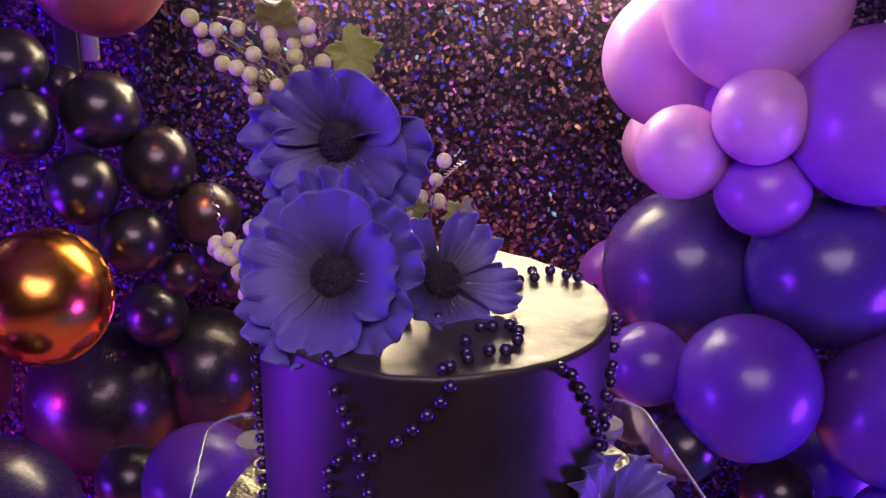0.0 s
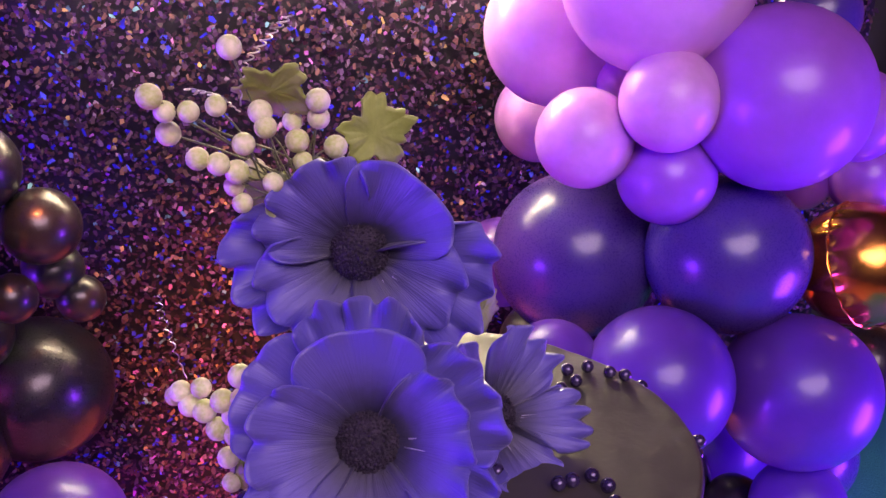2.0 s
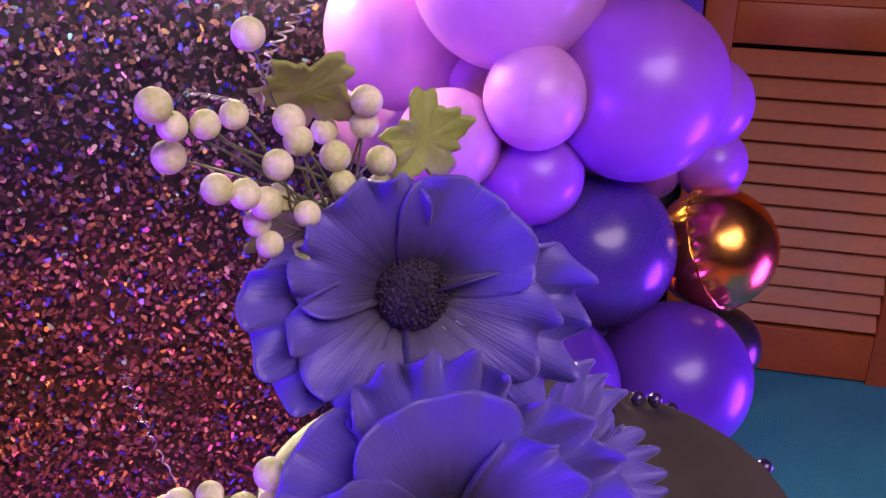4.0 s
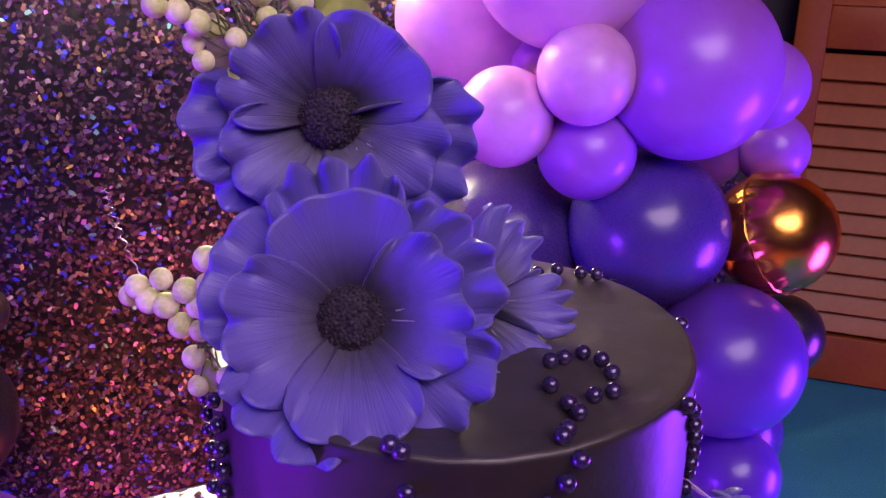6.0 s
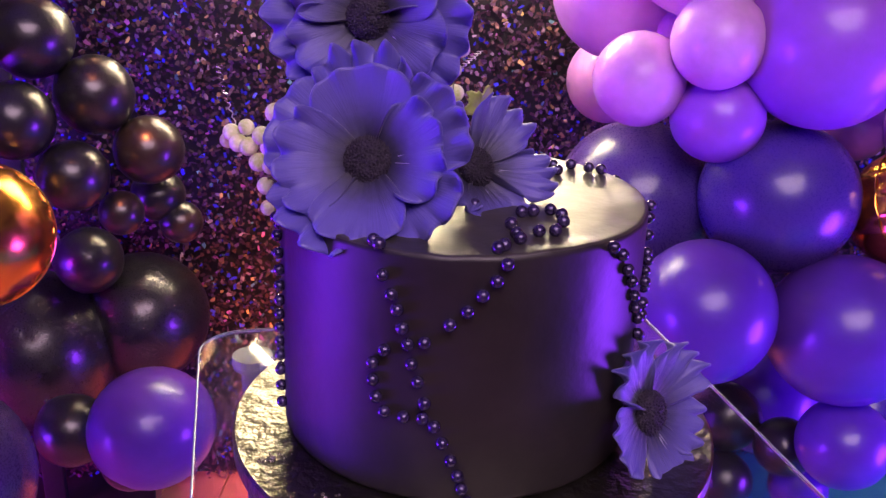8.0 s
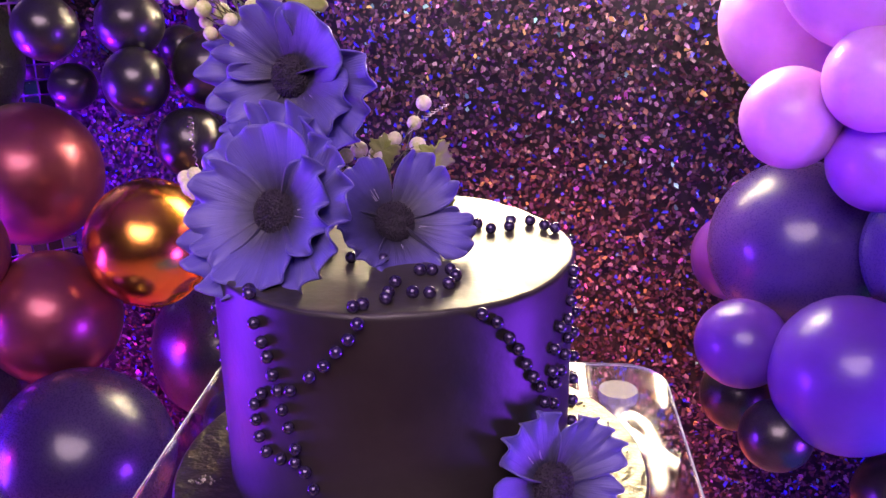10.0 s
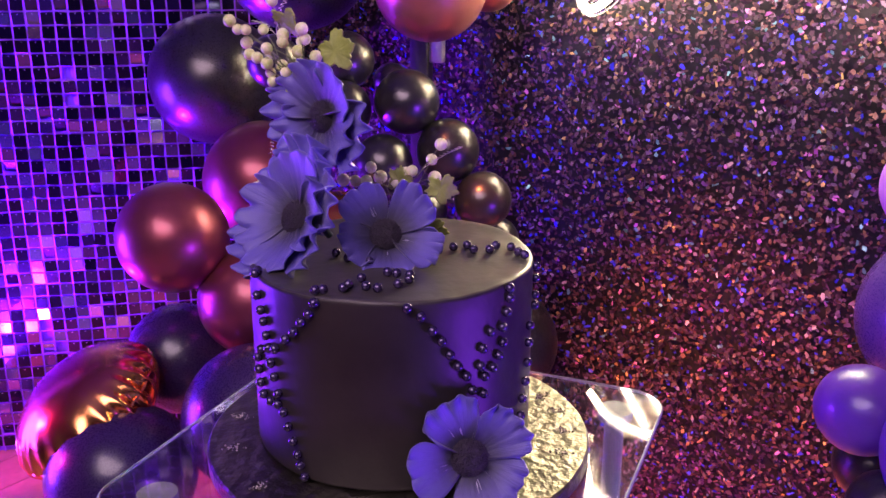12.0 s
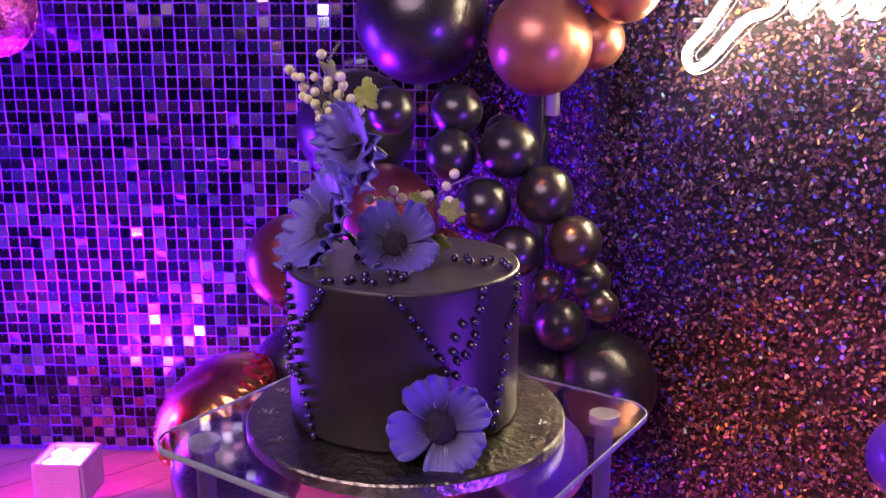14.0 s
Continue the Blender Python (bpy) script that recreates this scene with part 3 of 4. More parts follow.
def acrylic_table():
    top = empty("display_table", TABLE, "small clear acrylic display table on round legs", "table")
    bm = bmesh.new()
    w, d, r, t = 0.166, 0.158, 0.03, 0.006
    loop = []
    for sx, sy, a0 in ((1, 1, 0), (-1, 1, 90), (-1, -1, 180), (1, -1, 270)):
        for k in range(9):
            a = radians(a0 + 90 * k / 8)
            loop.append((sx * (w - r) + r * math.cos(a), sy * (d - r) + r * math.sin(a)))
    f = bm.faces.new([bm.verts.new((x, y, 0)) for x, y in loop])
    ex = bmesh.ops.extrude_face_region(bm, geom=[f])
    bmesh.ops.translate(bm, vec=(0, 0, -t), verts=[v for v in ex["geom"] if isinstance(v, bmesh.types.BMVert)])
    bmesh.ops.recalc_face_normals(bm, faces=bm.faces)
    bmesh.ops.bevel(bm, geom=[e for e in bm.edges if len(e.link_faces) == 2 and abs(e.calc_face_angle()) > 1.2], offset=0.0012, segments=2, affect="EDGES")
    p = part("tabletop", bm, ACRYLIC, top, "clear acrylic plate with rounded corners", False)
    p.visible_shadow = False
    # added pale ring: the light a clear edge catches, put in as colour
    bm = bmesh.new()
    n = len(loop)
    rings = [[bm.verts.new((x * g, y * g, z)) for x, y in loop] for g, z in ((1.003, -0.0052), (1.003, -0.0008), (0.9955, 0.0004), (0.9955, -0.0064))]
    for a, b in zip(rings, rings[1:] + rings[:1]):
        for k in range(n):
            bm.faces.new((a[k], a[(k + 1) % n], b[(k + 1) % n], b[k]))
    bmesh.ops.recalc_face_normals(bm, faces=bm.faces)
    part("edge_light_band", bm, EDGE, top, "pale band for light caught in the polished edge")
    leg = lathe([(0.0, -0.0062), (0.0135, -0.0062), (0.0135, -0.012), (0.008, -0.014), (0.008, -0.836), (0.012, -0.838), (0.012, -0.8445), (0, -0.8445)], 20)
    leg = mesh_of(leg, "leg", FROSTED, True)
    cap = mesh_of(lathe([(0, -0.0062), (0.0138, -0.0062), (0.0142, -0.012), (0.0125, -0.014), (0, -0.014)], 20), "cap", FROSTED, False)
    for sx in (-1, 1):
        for sy in (-1, 1):
            o = part("leg", leg, FROSTED, top, "pale round rod", True, pose(sx * 0.130, sy * 0.122, -0.003))
            part("cap", cap, FROSTED, o, "frosted glue disc", False, pose(0, 0, 0.0028))


acrylic_table()


def cake_board():
    prof = [(0, 0), (0.137, 0), (0.139, 0.0015), (0.139, 0.0105), (0.1375, 0.012), (0.0, 0.012)]
    bm = lathe(prof, 96)
    for v in bm.verts:
        v.co.z += 0.0003 * noise.noise(v.co * 60)
    top = new("cake_board", mesh_of(bm, "cake_board", SILVER_FOIL, False))
    top.matrix_basis = pose(0.010, -0.006, TOP - 0.1446)
    tagged(top, "round cake board wrapped in embossed silver foil", "cake board")
    rng = random.Random(4)
    for a in (-100, -128, -150, 20, 35, 50, 62):
        bm = bmesh.new()
        for k in range(26):
            q = Vector((rng.gauss(0, 0.0035), rng.gauss(0, 0.0022), 0.0004))
            s = bmesh.ops.create_icosphere(bm, subdivisions=1, radius=rng.uniform(0.0004, 0.0009), matrix=Matrix.Translation(q))
        rr = 0.121
        part("glitter_motif", bm, GLITTER, top, "silver glitter snowflake motif", False, pose(rr * math.cos(radians(a)), rr * math.sin(radians(a)), 0.0123, 0, 0, a))
    return top


cake_board()


def cake():
    thing = empty("cake", pose(0, 0, TOP), "tall round cake in smooth black buttercream on foil board", "cake")
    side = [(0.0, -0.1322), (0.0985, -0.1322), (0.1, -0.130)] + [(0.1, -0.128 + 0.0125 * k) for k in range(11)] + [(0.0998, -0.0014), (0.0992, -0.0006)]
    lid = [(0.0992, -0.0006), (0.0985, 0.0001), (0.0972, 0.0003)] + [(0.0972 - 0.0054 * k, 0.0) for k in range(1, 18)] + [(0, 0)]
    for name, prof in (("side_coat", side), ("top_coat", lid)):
        bm = lathe(prof, 144)
        for v in bm.verts:
            r, a = math.hypot(v.co.x, v.co.y), math.atan2(v.co.y, v.co.x)
            n = noise.noise(v.co * 16) + 0.5 * noise.noise(v.co * 40)
            edge = 0.0006 * math.sin(a * 5 + 1) + 0.0005 * noise.noise(Vector((math.cos(a) * 9, math.sin(a) * 9, 0)))
            if v.co.z > -0.002:
                v.co.z += 0.0005 * n + (edge if r > 0.09 else 0)
            if v.co.z > -0.131:
                k = 1 + 0.002 * noise.noise(Vector((math.cos(a) * 3, math.sin(a) * 3, v.co.z * 20)))
                v.co.x, v.co.y = v.co.x * k, v.co.y * k
        part(name, bm, CAKE if name == "side_coat" else CAKE_TOP_LIT, thing, "black buttercream with knife marks")


cake()


# ---- sugar pearls: angle from the front and depth below the top, in degrees and centimetres ----
SIDE_PEARLS = [
    (-20.2, -1.2), (-17.8, -2.1), (-16, -2.8), (-14.5, -3.7), (-13, -4.5), (-11.9, -5.5), (-10.1, -6.4), (-8.1, -7.5), (-5.3, -8.7), (-3, -9.6),
    (-0.6, -10.55), (1.4, -11.4), (2.6, -12.15), (4.5, -12.9),
    (12.1, -0.3), (9.6, -1.1), (6.1, -1.8), (2.4, -2.6), (-2, -3.3), (-8.5, -4.3), (-19.5, -5), (-23, -5.8), (-23, -6.7), (-22, -7.6), (-19.5, -8.3), (-13.8, -8.4), (-8.6, -8.3)]
RIGHT_PEARLS = [
    (45.4, -0.3), (50.1, -0.9), (54.2, -1.9), (57.6, -2.7), (60.8, -3.7), (64, -4.6), (67.4, -5.4), (70, -6.5),
    (88.3, -0.3), (88.4, -1), (86.8, -1.9), (84.4, -2.8), (84.8, -3.9), (82.7, -4.7), (79.7, -5.4), (75.7, -5.8), (75.2, -7), (78.1, -2.8), (74.5, -3.8), (73.7, -5),
    (117.8, -0.4), (118.2, -1.3), (117.8, -2.5), (116.4, -3.2), (107.2, -4.1), (106.4, -5.3), (105.1, -6.7), (103.4, -8), (100.7, -9.1), (99.2, -10.3), (97.6, -11.2), (96.1, -12.2)]
TOP_PEARLS = [
    (-4, -9), (-3.7, -9.5), (1.7, -9.4), (2, -9), (2.6, -7.3), (2.4, -5.9), (3, -4), (3.6, -3.8), (4.5, -3.5), (5, -4.2), (5, -5.3), (4.5, -6.7), (3.7, -6.9), (2.75, -8),
    (3.1, 3.1), (3.6, 4.1), (4.6, 3.5), (5.5, 4.2), (5.3, 5.3), (6.4, 5.6), (7.4, 5), (8.1, 4.7), (-2.6, -3), (-1.1, -3.4), (0.6, -3.1)]


def scatter_pearls():
    me = mesh_of(ball(0.0033, 14, 10), "pearl", PEARL)
    rng = random.Random(8)

    def put(x, y, z):
        ob = new("sugar_pearl", me)
        ob.matrix_basis = pose(x, y, TOP + z, rng.uniform(0, 360), rng.uniform(0, 360), 0)
        tagged(ob, "dark violet metallic sugar pearl stuck to cake", "pearl", "pearl strands")

    for a, z in SIDE_PEARLS + RIGHT_PEARLS:
        a = radians(a)
        put(0.1022 * math.sin(a), -0.1022 * math.cos(a), z / 100)
    for k in range(13):
        a = radians(-72 + 3 * math.sin(k * 0.5))
        put(0.1022 * math.sin(a), -0.1022 * math.cos(a), -0.008 - 0.0092 * k)
        a = radians(-84 - 10 * math.sin(k * 0.28))
        put(0.1022 * math.sin(a), -0.1022 * math.cos(a), -0.004 - 0.0094 * k)
    for x, y in TOP_PEARLS:
        put(x / 100, y / 100, 0.0028)


scatter_pearls()


# ---- sugar anemones ----
def petal_mesh(length, spread, cup, curl, ruffle, seed):
    """One broad fan-shaped petal along +y from the flower's heart: cupped, veined, and ruffled at its rim.
    spread: half its angle in degrees; cup: rise of the tip against the length; curl: how far the rim bends back."""
    rng = random.Random(seed)
    nu, nv = 26, 96
    half = radians(spread)
    ph = [rng.uniform(0, 6.28) for _ in range(6)]
    n1, n2 = rng.uniform(14.0, 18.0), rng.uniform(24, 28)
    lean, notch = rng.uniform(-0.06, 0.06), rng.uniform(0.0, 0.05)
    bm = bmesh.new()
    rows = []
    for i in range(nu + 1):
        u = i / nu
        row = []
        for j in range(nv + 1):
            v = 2 * j / nv - 1
            # the outline: shoulders rounded, rim scalloped
            wave = math.sin(n1 * v + ph[0]) + 0.25 * math.sin(n2 * v + ph[1])
            rim = (1 - 0.998 * abs(v) ** 4.6) ** 0.44 * (1 + lean * v - notch * math.exp(-(v / 0.22) ** 2)) + 12 * ruffle * wave * (1 - v * v)
            th = half * v * (1 + 0.10 * (1 - u))
            r = length * (0.10 + 0.90 * u * rim) if u > 0 else length * 0.10
            edge = max(u ** 9, (abs(v) ** 12) * u ** 3)
            frill = edge * (math.sin(n1 * v + ph[0] + 0.9) + 0.35 * math.sin(n2 * v + ph[3]))
            broad = 0.022 * length * u * u * math.sin(2.6 * v + ph[4])
            q = r / length
            z = length * (cup * (0.30 * q + 0.70 * q * q) - curl * q ** 6) + broad + 2.2 * ruffle * frill
            z += 0.03 * length * v * v * q * (1 - 0.5 * q)
            # veins pressed into the paste
            z += 0.00016 * math.sin(24 * v + ph[5] + 1.5 * math.sin(5 * v)) * min(1, 3 * u) * (1 - 0.75 * u)
            row.append(bm.verts.new((r * math.sin(th), r * math.cos(th), z)))
        rows.append(row)
    for a, b in zip(rows, rows[1:]):
        for j in range(nv):
            bm.faces.new((a[j + 1], a[j], b[j], b[j + 1]))
    thicken(bm, 0.0009)
    return mesh_of(bm, "petal", PETAL)


def heart_mesh(r):
    """A low dome set with fine beads."""
    bm = bmesh.new()
    bmesh.ops.create_icosphere(bm, subdivisions=3, radius=r)
    for v in bm.verts:
        v.co.z *= 0.62
    n = 210
    for k in range(n):
        z = 1 - 0.95 * k / n
        a = k * 2.39996
        q = Vector((math.sqrt(1 - z * z) * math.cos(a), math.sqrt(1 - z * z) * math.sin(a), z))
        at = Vector((q.x * r, q.y * r, q.z * r * 0.62 + 0.0002))
        bmesh.ops.create_icosphere(bm, subdivisions=1, radius=r * (0.062 + 0.02 * math.sin(k * 7.1)), matrix=Matrix.Translation(at))
    return mesh_of(bm, "heart", HEART)


def anemone(at, az, tilt, petals, heart, label, seed):
    """petals: rows of angle, length, spread, cup, curl, ruffle, lift. The flower faces az degrees from the front, tilted upwards."""
    m = Matrix.Translation((at[0], at[1], TOP + at[2])) @ pose(0, 0, 0, 0, 0, az) @ pose(0, 0, 0, 90 - tilt, 0, 0)
    top = empty("sugar_anemone", m, label, "sugar flower", "anemones on the cake")
    rng = random.Random(seed)
    for k, (ang, length, spread, cup, curl, ruffle, lift) in enumerate(petals):
        me = petal_mesh(length, spread, cup, curl, ruffle, seed * 20 + k)
        part("petal", me, PETAL, top, "", True, pose(0, 0, lift + 0.0006 * (k % 3), 0, 0, ang - 90) @ pose(0, 0, 0, 0, rng.choice((-1.5, 1.5)), 0))
    part("heart", heart_mesh(heart), HEART, top, "dark beaded heart", True, pose(0, 0, 0.0034))
    bm = bmesh.new()
    front = [p for p in petals if p[6] >= 0]
    for ang, length, spread, cup, curl, ruffle, lift in front:
        for k in range(3):
            a = radians(ang + rng.uniform(-0.3, 0.3) * spread)
            r0, r1 = heart * rng.uniform(1.2, 1.4), heart * rng.uniform(1.5, 1.95)
            line = []
            for r in (r0, (r0 + r1) / 2, r1):
                q = r / length
                line.append(Vector((r * math.cos(a), r * math.sin(a), lift + length * cup * (0.30 * q + 0.70 * q * q) + 0.0014)))
            tube(bm, line, 0.00032, 4, 0.4)
    part("stamen_tuft", bm, HAIR, top, "fine pale stamen threads")
    part("stem", tube(bmesh.new(), [Vector((0, 0, -0.001)), Vector((0, 0, -0.02)), Vector((0.001, -0.006, -0.03))], 0.0028, 8), STEM_TEAL, top, "stem wrapped in dark tape")
    return top


MID = [(158, 0.054, 46, 0.24, 0.02, 0.0008, -0.0062), (97, 0.055, 38, 0.36, 0.04, 0.0034, -0.007), (30, 0.053, 42, 0.46, 0.05, 0.0024, -0.0055), (-40, 0.053, 42, 0.58, 0.06, 0.0022, -0.006), (-124, 0.051, 44, 0.60, 0.06, 0.0020, -0.006),
       (190, 0.043, 58, 0.50, 0.06, 0.0026, -0.0004), (12, 0.041, 60, 0.52, 0.06, 0.0028, 0.0004), (100, 0.044, 54, 0.44, 0.02, 0.0006, -0.0010), (-88, 0.043, 50, 0.54, 0.06, 0.0010, 0.0012)]
UPPER = [(194, 0.051, 46, 0.34, 0.06, 0.0030, -0.0055), (-16, 0.053, 44, 0.42, 0.06, 0.0028, -0.0055),
         (134, 0.040, 58, 0.38, 0.05, 0.0028, -0.0008), (-140, 0.041, 58, 0.38, 0.06, 0.0024, -0.0002), (-42, 0.041, 60, 0.40, 0.06, 0.0028, 0.0010), (50, 0.039, 58, 0.40, 0.04, 0.0007, 0.0004)]
FIVE = [(205, 0.032, 50, 0.44, 0.05, 0.0018, -0.0004), (-84, 0.035, 46, 0.36, 0.06, 0.0014, 0.0), (42, 0.038, 41, 0.44, 0.05, 0.0018, 0.0006), (128, 0.037, 41, 0.44, 0.04, 0.0010, 0.0), (-22, 0.042, 30, 0.34, 0.04, 0.0018, 0.0012)]
LOW = [(-32, 0.038, 38, 0.36, 0.06, 0.0014, -0.0006), (114, 0.041, 42, 0.36, 0.06, 0.0026, 0.0002), (36, 0.041, 40, 0.36, 0.06, 0.0022, 0.0010), (-80, 0.040, 36, 0.32, 0.05, 0.0008, 0.0006), (194, 0.041, 42, 0.34, 0.05, 0.0008, 0.0014)]

anemone((-0.047, -0.0435, 0.027), -8, 24, MID, 0.0118, "large blue-violet sugar anemone with two layers of ruffled petals", 1)
anemone((-0.0505, -0.010, 0.093), -3, 8, UPPER, 0.0112, "upper blue-violet sugar anemone with ruffled petals, top of spray", 2)
anemone((0.004, -0.011, 0.016), 36, 34, FIVE, 0.0108, "smaller blue-violet sugar anemone with veined petals on cake top", 3)
anemone((0.1015, -0.046, -0.106), 44, 20, LOW, 0.0122, "blue-violet sugar anemone leaning on the cake's side", 4)


# ---- berries, leaves and curls ----
def berry_spray(name, root, rows, leaves, curls, label, jitter, size, seed):
    rng = random.Random(seed)
    rx, ry, rz = root
    top = empty(name, pose(rx, ry, TOP + rz), label, "sugar berries")
    me = [mesh_of(ball(s, 20, 14), "berry", BERRY) for s in (size * 0.92, size, size * 1.08)]
    mid = Vector((sum(r[0] for r in rows), sum(r[1] for r in rows), sum(r[2] for r in rows))) / len(rows) / 100 - Vector(root)
    for x, y, z in rows:
        q = Vector((x / 100, y / 100, z / 100)) - Vector(root)
        q.y += rng.uniform(-jitter, jitter)
        part("berry", rng.choice(me), BERRY, top, "", True, Matrix.Translation(q) @ pose(0, 0, 0, rng.uniform(0, 360), rng.uniform(0, 360), 0))
        knee = mid * rng.uniform(0.5, 0.8) + Vector([rng.uniform(-0.006, 0.006) for _ in range(3)])
        part("stalk", tube(bmesh.new(), smooth_line([mid * 0.3, knee, knee.lerp(q, 0.55) + Vector((0, 0, rng.uniform(-0.002, 0.004))), q], 5), 0.0004, 5), STEM, top)
    part("stem", tube(bmesh.new(), smooth_line([(0, 0, 0), mid * 0.35, mid * 0.8], 6), 0.0016, 8), STEM, top)
    for (x, y, z), s, turn in leaves:
        part("leaf", leaf_mesh(s, seed + int(x * 10)), LEAF, top, "lobed green sugar leaf", True, Matrix.Translation(Vector((x / 100, y / 100, z / 100)) - Vector(root)) @ pose(0, 0, 0, *turn))
    for pts, turns, rad in curls:
        line = smooth_line([Vector((x / 100, y / 100, z / 100)) - Vector(root) for x, y, z in pts], 60)
        n, out = len(line), []
        for i, q in enumerate(line):
            a = 2 * math.pi * turns * i / n
            grow = rad * min(1, 2.2 * i / n)
            out.append(q + Vector((math.cos(a) * grow, math.sin(a) * grow, 0)))
        part("tendril", tube(bmesh.new(), out, 0.0003, 4), WIRE, top, "fine curled wire")


def leaf_mesh(s, seed):
    """A lobed leaf in the local x-z plane, with its stalk end at the origin's left."""
    rng = random.Random(seed)
    bm = bmesh.new()
    n, rings = 96, 6
    grid = []
    for k in range(rings + 1):
        t = k / rings
        row = [bm.verts.new((0, 0, 0))] if k == 0 else []
        for i in range(n if k else 0):
            a = 2 * math.pi * i / n
            lobe = 0.80 + 0.12 * math.cos(5 * a) + 0.05 * math.cos(12 * a + 1) + 0.045 * math.cos(19 * a)
            r = s * lobe * t * (1.1 if math.cos(a) > 0 else 0.9)
            x, z = r * math.cos(a) * 1.12, r * math.sin(a)
            y = 0.16 * s * math.sin(3 * x / s + seed) * t + 0.05 * s * math.cos(5 * a) * t * t
            row.append(bm.verts.new((x, y, z)))
        grid.append(row)
    for a, b in zip(grid, grid[1:]):
        for i in range(n):
            bm.faces.new((a[i], a[(i + 1) % n], b[(i + 1) % n], b[i]) if len(a) > 1 else (a[0], b[(i + 1) % n], b[i]))
    bmesh.ops.recalc_face_normals(bm, faces=bm.faces)
    thicken(bm, 0.0012)
    return mesh_of(bm, "leaf", LEAF)


TOP_BERRIES = [(-12.2, -3, 15.7), (-11.8, -2.8, 15.1), (-11.9, -1.9, 14.1), (-11, -2.9, 15.1), (-10.2, -1.8, 15.1), (-9.7, -1.4, 17.1), (-10.8, -2.7, 13.4), (-10.1, -2.7, 13.2), (-9.5, -2.1, 12.8), (-9.7, -1.6, 12.1), (-9, -1.5, 12.6), (-9.2, -2.3, 13.9), (-8.3, -1.5, 12.2), (-8.3, -1.2, 10.8), (-8.5, -1.6, 14.3), (-7.4, -1, 13.7), (-7.6, -0.5, 14.3), (-8.7, -1.2, 14.8), (-7.2, -1.3, 12.9), (-6.6, -1.5, 15.3), (-6.6, -1.2, 14.6), (-6, -0.8, 13.4), (-5.8, -0.1, 12.4), (-6, -0.3, 12), (-9.4, -2, 11.5)]
LEFT_BERRIES = [(-12.7, -0.8, 2.6), (-12.3, -1.3, 3.2), (-11.4, -1.7, 3.6), (-11.9, -1.7, 2.7), (-11.3, -2, 2.6), (-10.5, -2.4, 3.3), (-10.8, -1.9, 1.8), (-10.1, -2.4, 2.7), (-10.1, -2.3, 1.7), (-9.7, -2.7, 4.6), (-9.7, -2.7, 3.7), (-10.4, -2.3, 0.6), (-10.3, -2.2, -0.6), (-9.5, -2.9, -0.9), (-9.2, -2.9, 0), (-8.5, -3.3, -0.3)]
RIGHT_BERRIES = [(-0.4, 6.1, 6.8), (-0.8, 5.6, 5.7), (-3.2, 1.5, 5.5), (-2.9, 2.1, 4.7), (-3.8, 0.4, 4.6), (-4.1, -0.4, 4.8), (-3.2, 1, 4.6), (-2.1, 3.5, 4.6), (-1.5, 4.2, 5), (-2, 3.9, 4.8), (-0.7, 5.9, 4.3), (-2.2, 3, 4.3)]

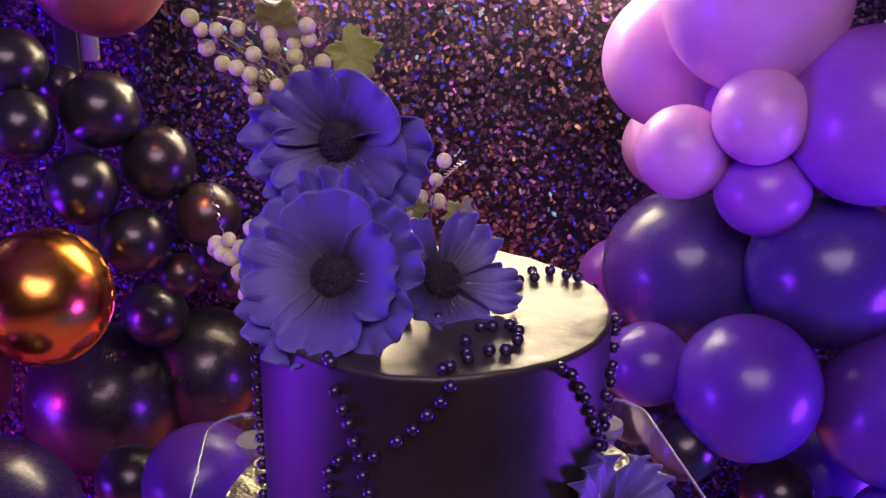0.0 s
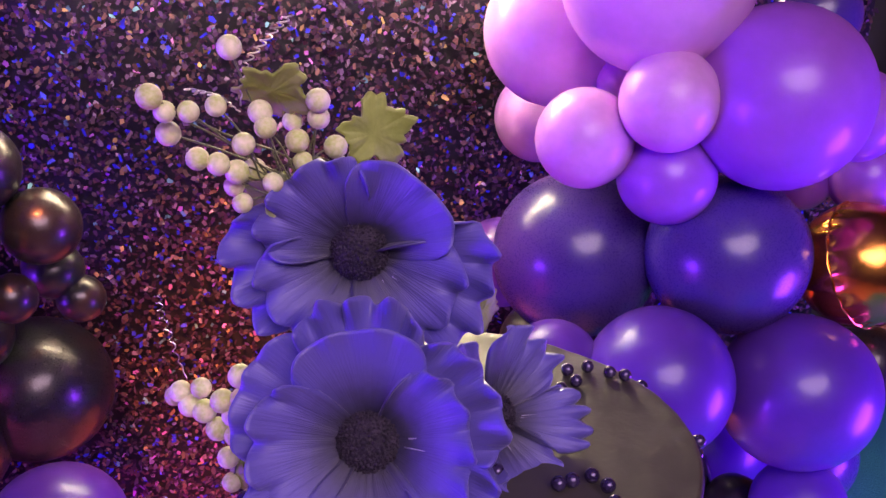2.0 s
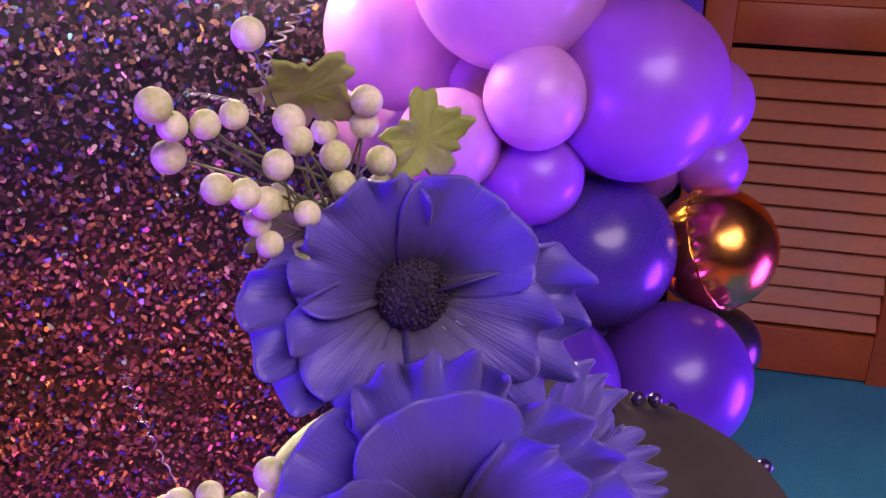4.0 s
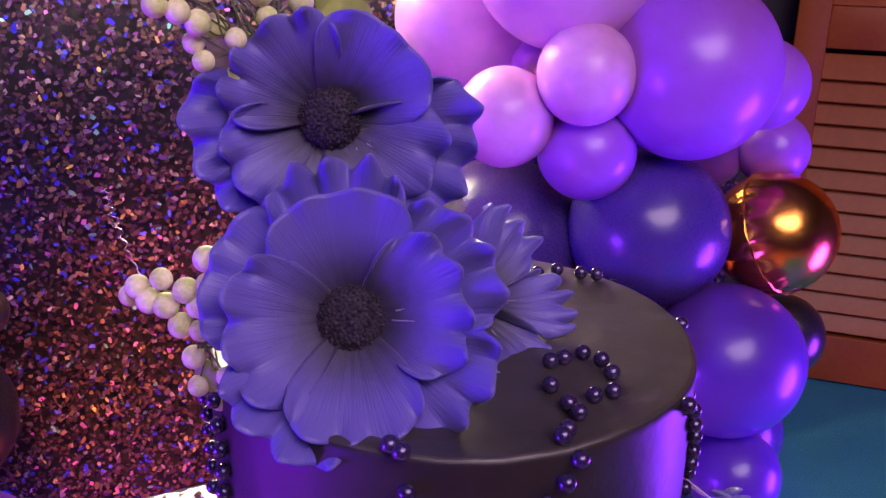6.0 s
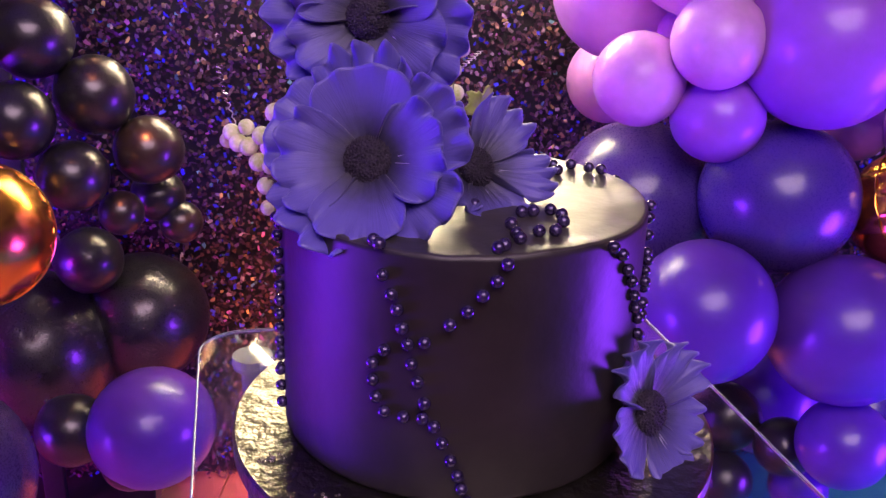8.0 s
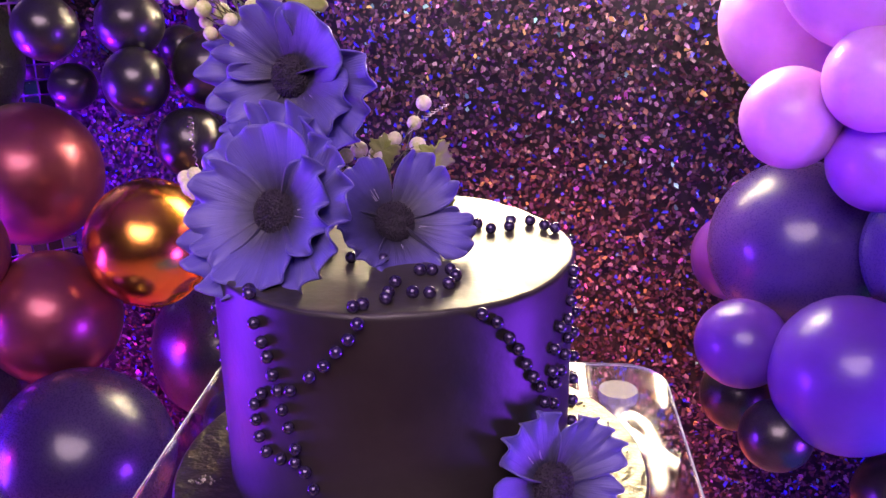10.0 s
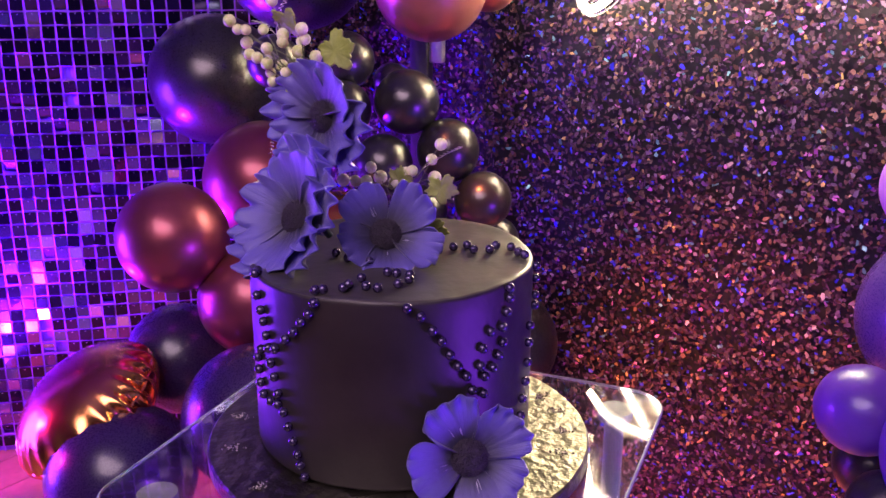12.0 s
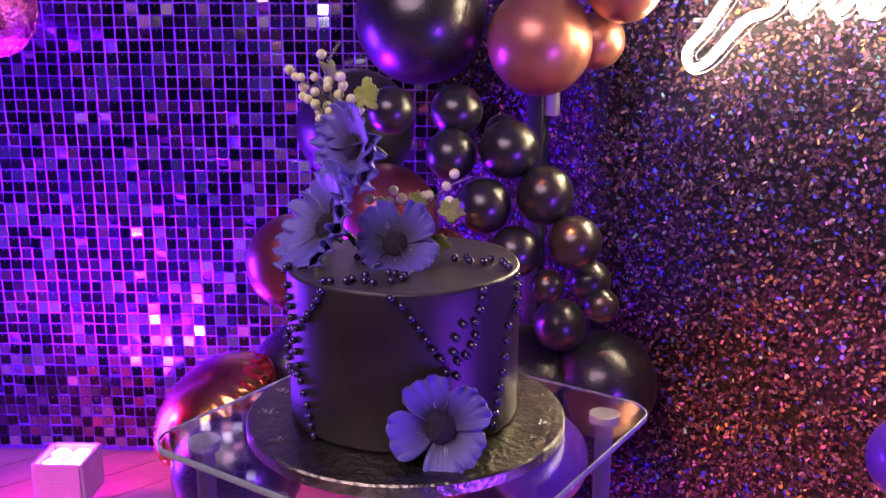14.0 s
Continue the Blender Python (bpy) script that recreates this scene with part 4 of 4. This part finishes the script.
berry_spray("berry_spray", (-0.052, 0.004, 0.075), TOP_BERRIES, [((-8.3, -1.2, 15.6), 0.0150, (38, 25, 5)), ((-4.6, -0.3, 13.8), 0.0150, (0, -20, 5)), ((-8.4, -0.4, 11.3), 0.0135, (0, 160, 0))],
            [([(-9.4, -1.3, 15), (-9.2, -1.1, 16.4), (-8.4, -0.9, 17.4), (-7.6, -0.8, 18.2)], 12, 0.0016), ([(-9.4, -1.4, 14.8), (-10.2, -1.6, 15.4), (-11.2, -1.8, 15.7)], 8, 0.0016)],
            "spray of white-green sugar berries with lobed leaves above flowers", 0.002, 0.0042, 21)
berry_spray("berry_spray", (-0.075, -0.012, 0.004), LEFT_BERRIES, [((-10.0, -2.4, -0.2), 0.007, (0, 60, -30))], [([(-12.3, 0, 3), (-12.9, 0.6, 4.2), (-13.4, 1.2, 5.4), (-13.6, 1.6, 6.2)], 9, 0.0014)],
            "cluster of white-green sugar berries beside the lower flower", 0.001, 0.0046, 22)
berry_spray("berry_spray", (-0.006, 0.02, 0.002), RIGHT_BERRIES, [((0.7, 4.7, 3.9), 0.0120, (0, 15, 40)), ((-1.8, 3.0, 4.6), 0.010, (0, 70, 30)), ((1.9, 2.2, 1.6), 0.0105, (20, 20, 35))],
            [([(-0.9, 4.8, 5.2), (-0.2, 6.0, 6.0), (0.7, 7.3, 6.6)], 11, 0.0016)], "small spray of white-green sugar berries behind the flower", 0.001, 0.0047, 23)


# ---- floor uplight ----
def uplight():
    top = empty("floor_uplight", pose(-1.525, 0.185, 0.066, 0, 0, 47), "white battery uplight on the floor glowing violet", "uplight")
    w, h = 0.058, 0.105
    for x, y, sx, sy in ((-w, 0, 0.008, 2 * w), (w, 0, 0.008, 2 * w), (0, -w, 2 * w - 0.009, 0.008), (0, w, 2 * w - 0.009, 0.008)):
        part("side_panel", boxed(x, y, h / 2, sx, sy, h, 0.002), PINKLITPLASTIC, top, "white plastic panel with pink light in its colour", False)
    part("base", boxed(0, 0, 0.045, 2 * w - 0.012, 2 * w - 0.012, 0.085, 0.003), PINKLITPLASTIC, top, "", False)
    for x in (-0.025, 0.025):
        for y in (-0.025, 0.025):
            part("lens", lathe([(0, 0.089), (0.02, 0.089), (0.022, 0.094), (0.014, 0.099), (0, 0.1)], 20), LED, top, "glowing lens", True, pose(x, y, 0))
    part("marking", boxed(0, -w - 0.0045, 0.06, 0.03, 0.001, 0.005), GREYPLATE, top, "grey printed bar", False)


uplight()


# ---- backdrop stand ----
def backdrop_stand():
    top = empty("backdrop_stand", pose(-0.764, 0.99, 0, 0, 0, 20), "black metal backdrop stand with grey clamp plate", "stand")
    part("post", boxed(0, 0, 0.93, 0.038, 0.038, 1.86, 0.003), BLACKMETAL, top)
    part("foot", boxed(0, 0, 0.012, 0.36, 0.30, 0.024, 0.006), BLACKMETAL, top)
    part("plate", boxed(0.034, -0.004, 1.04, 0.03, 0.02, 0.10, 0.004), GREYPLATE, top, "grey clamp plate")


backdrop_stand()
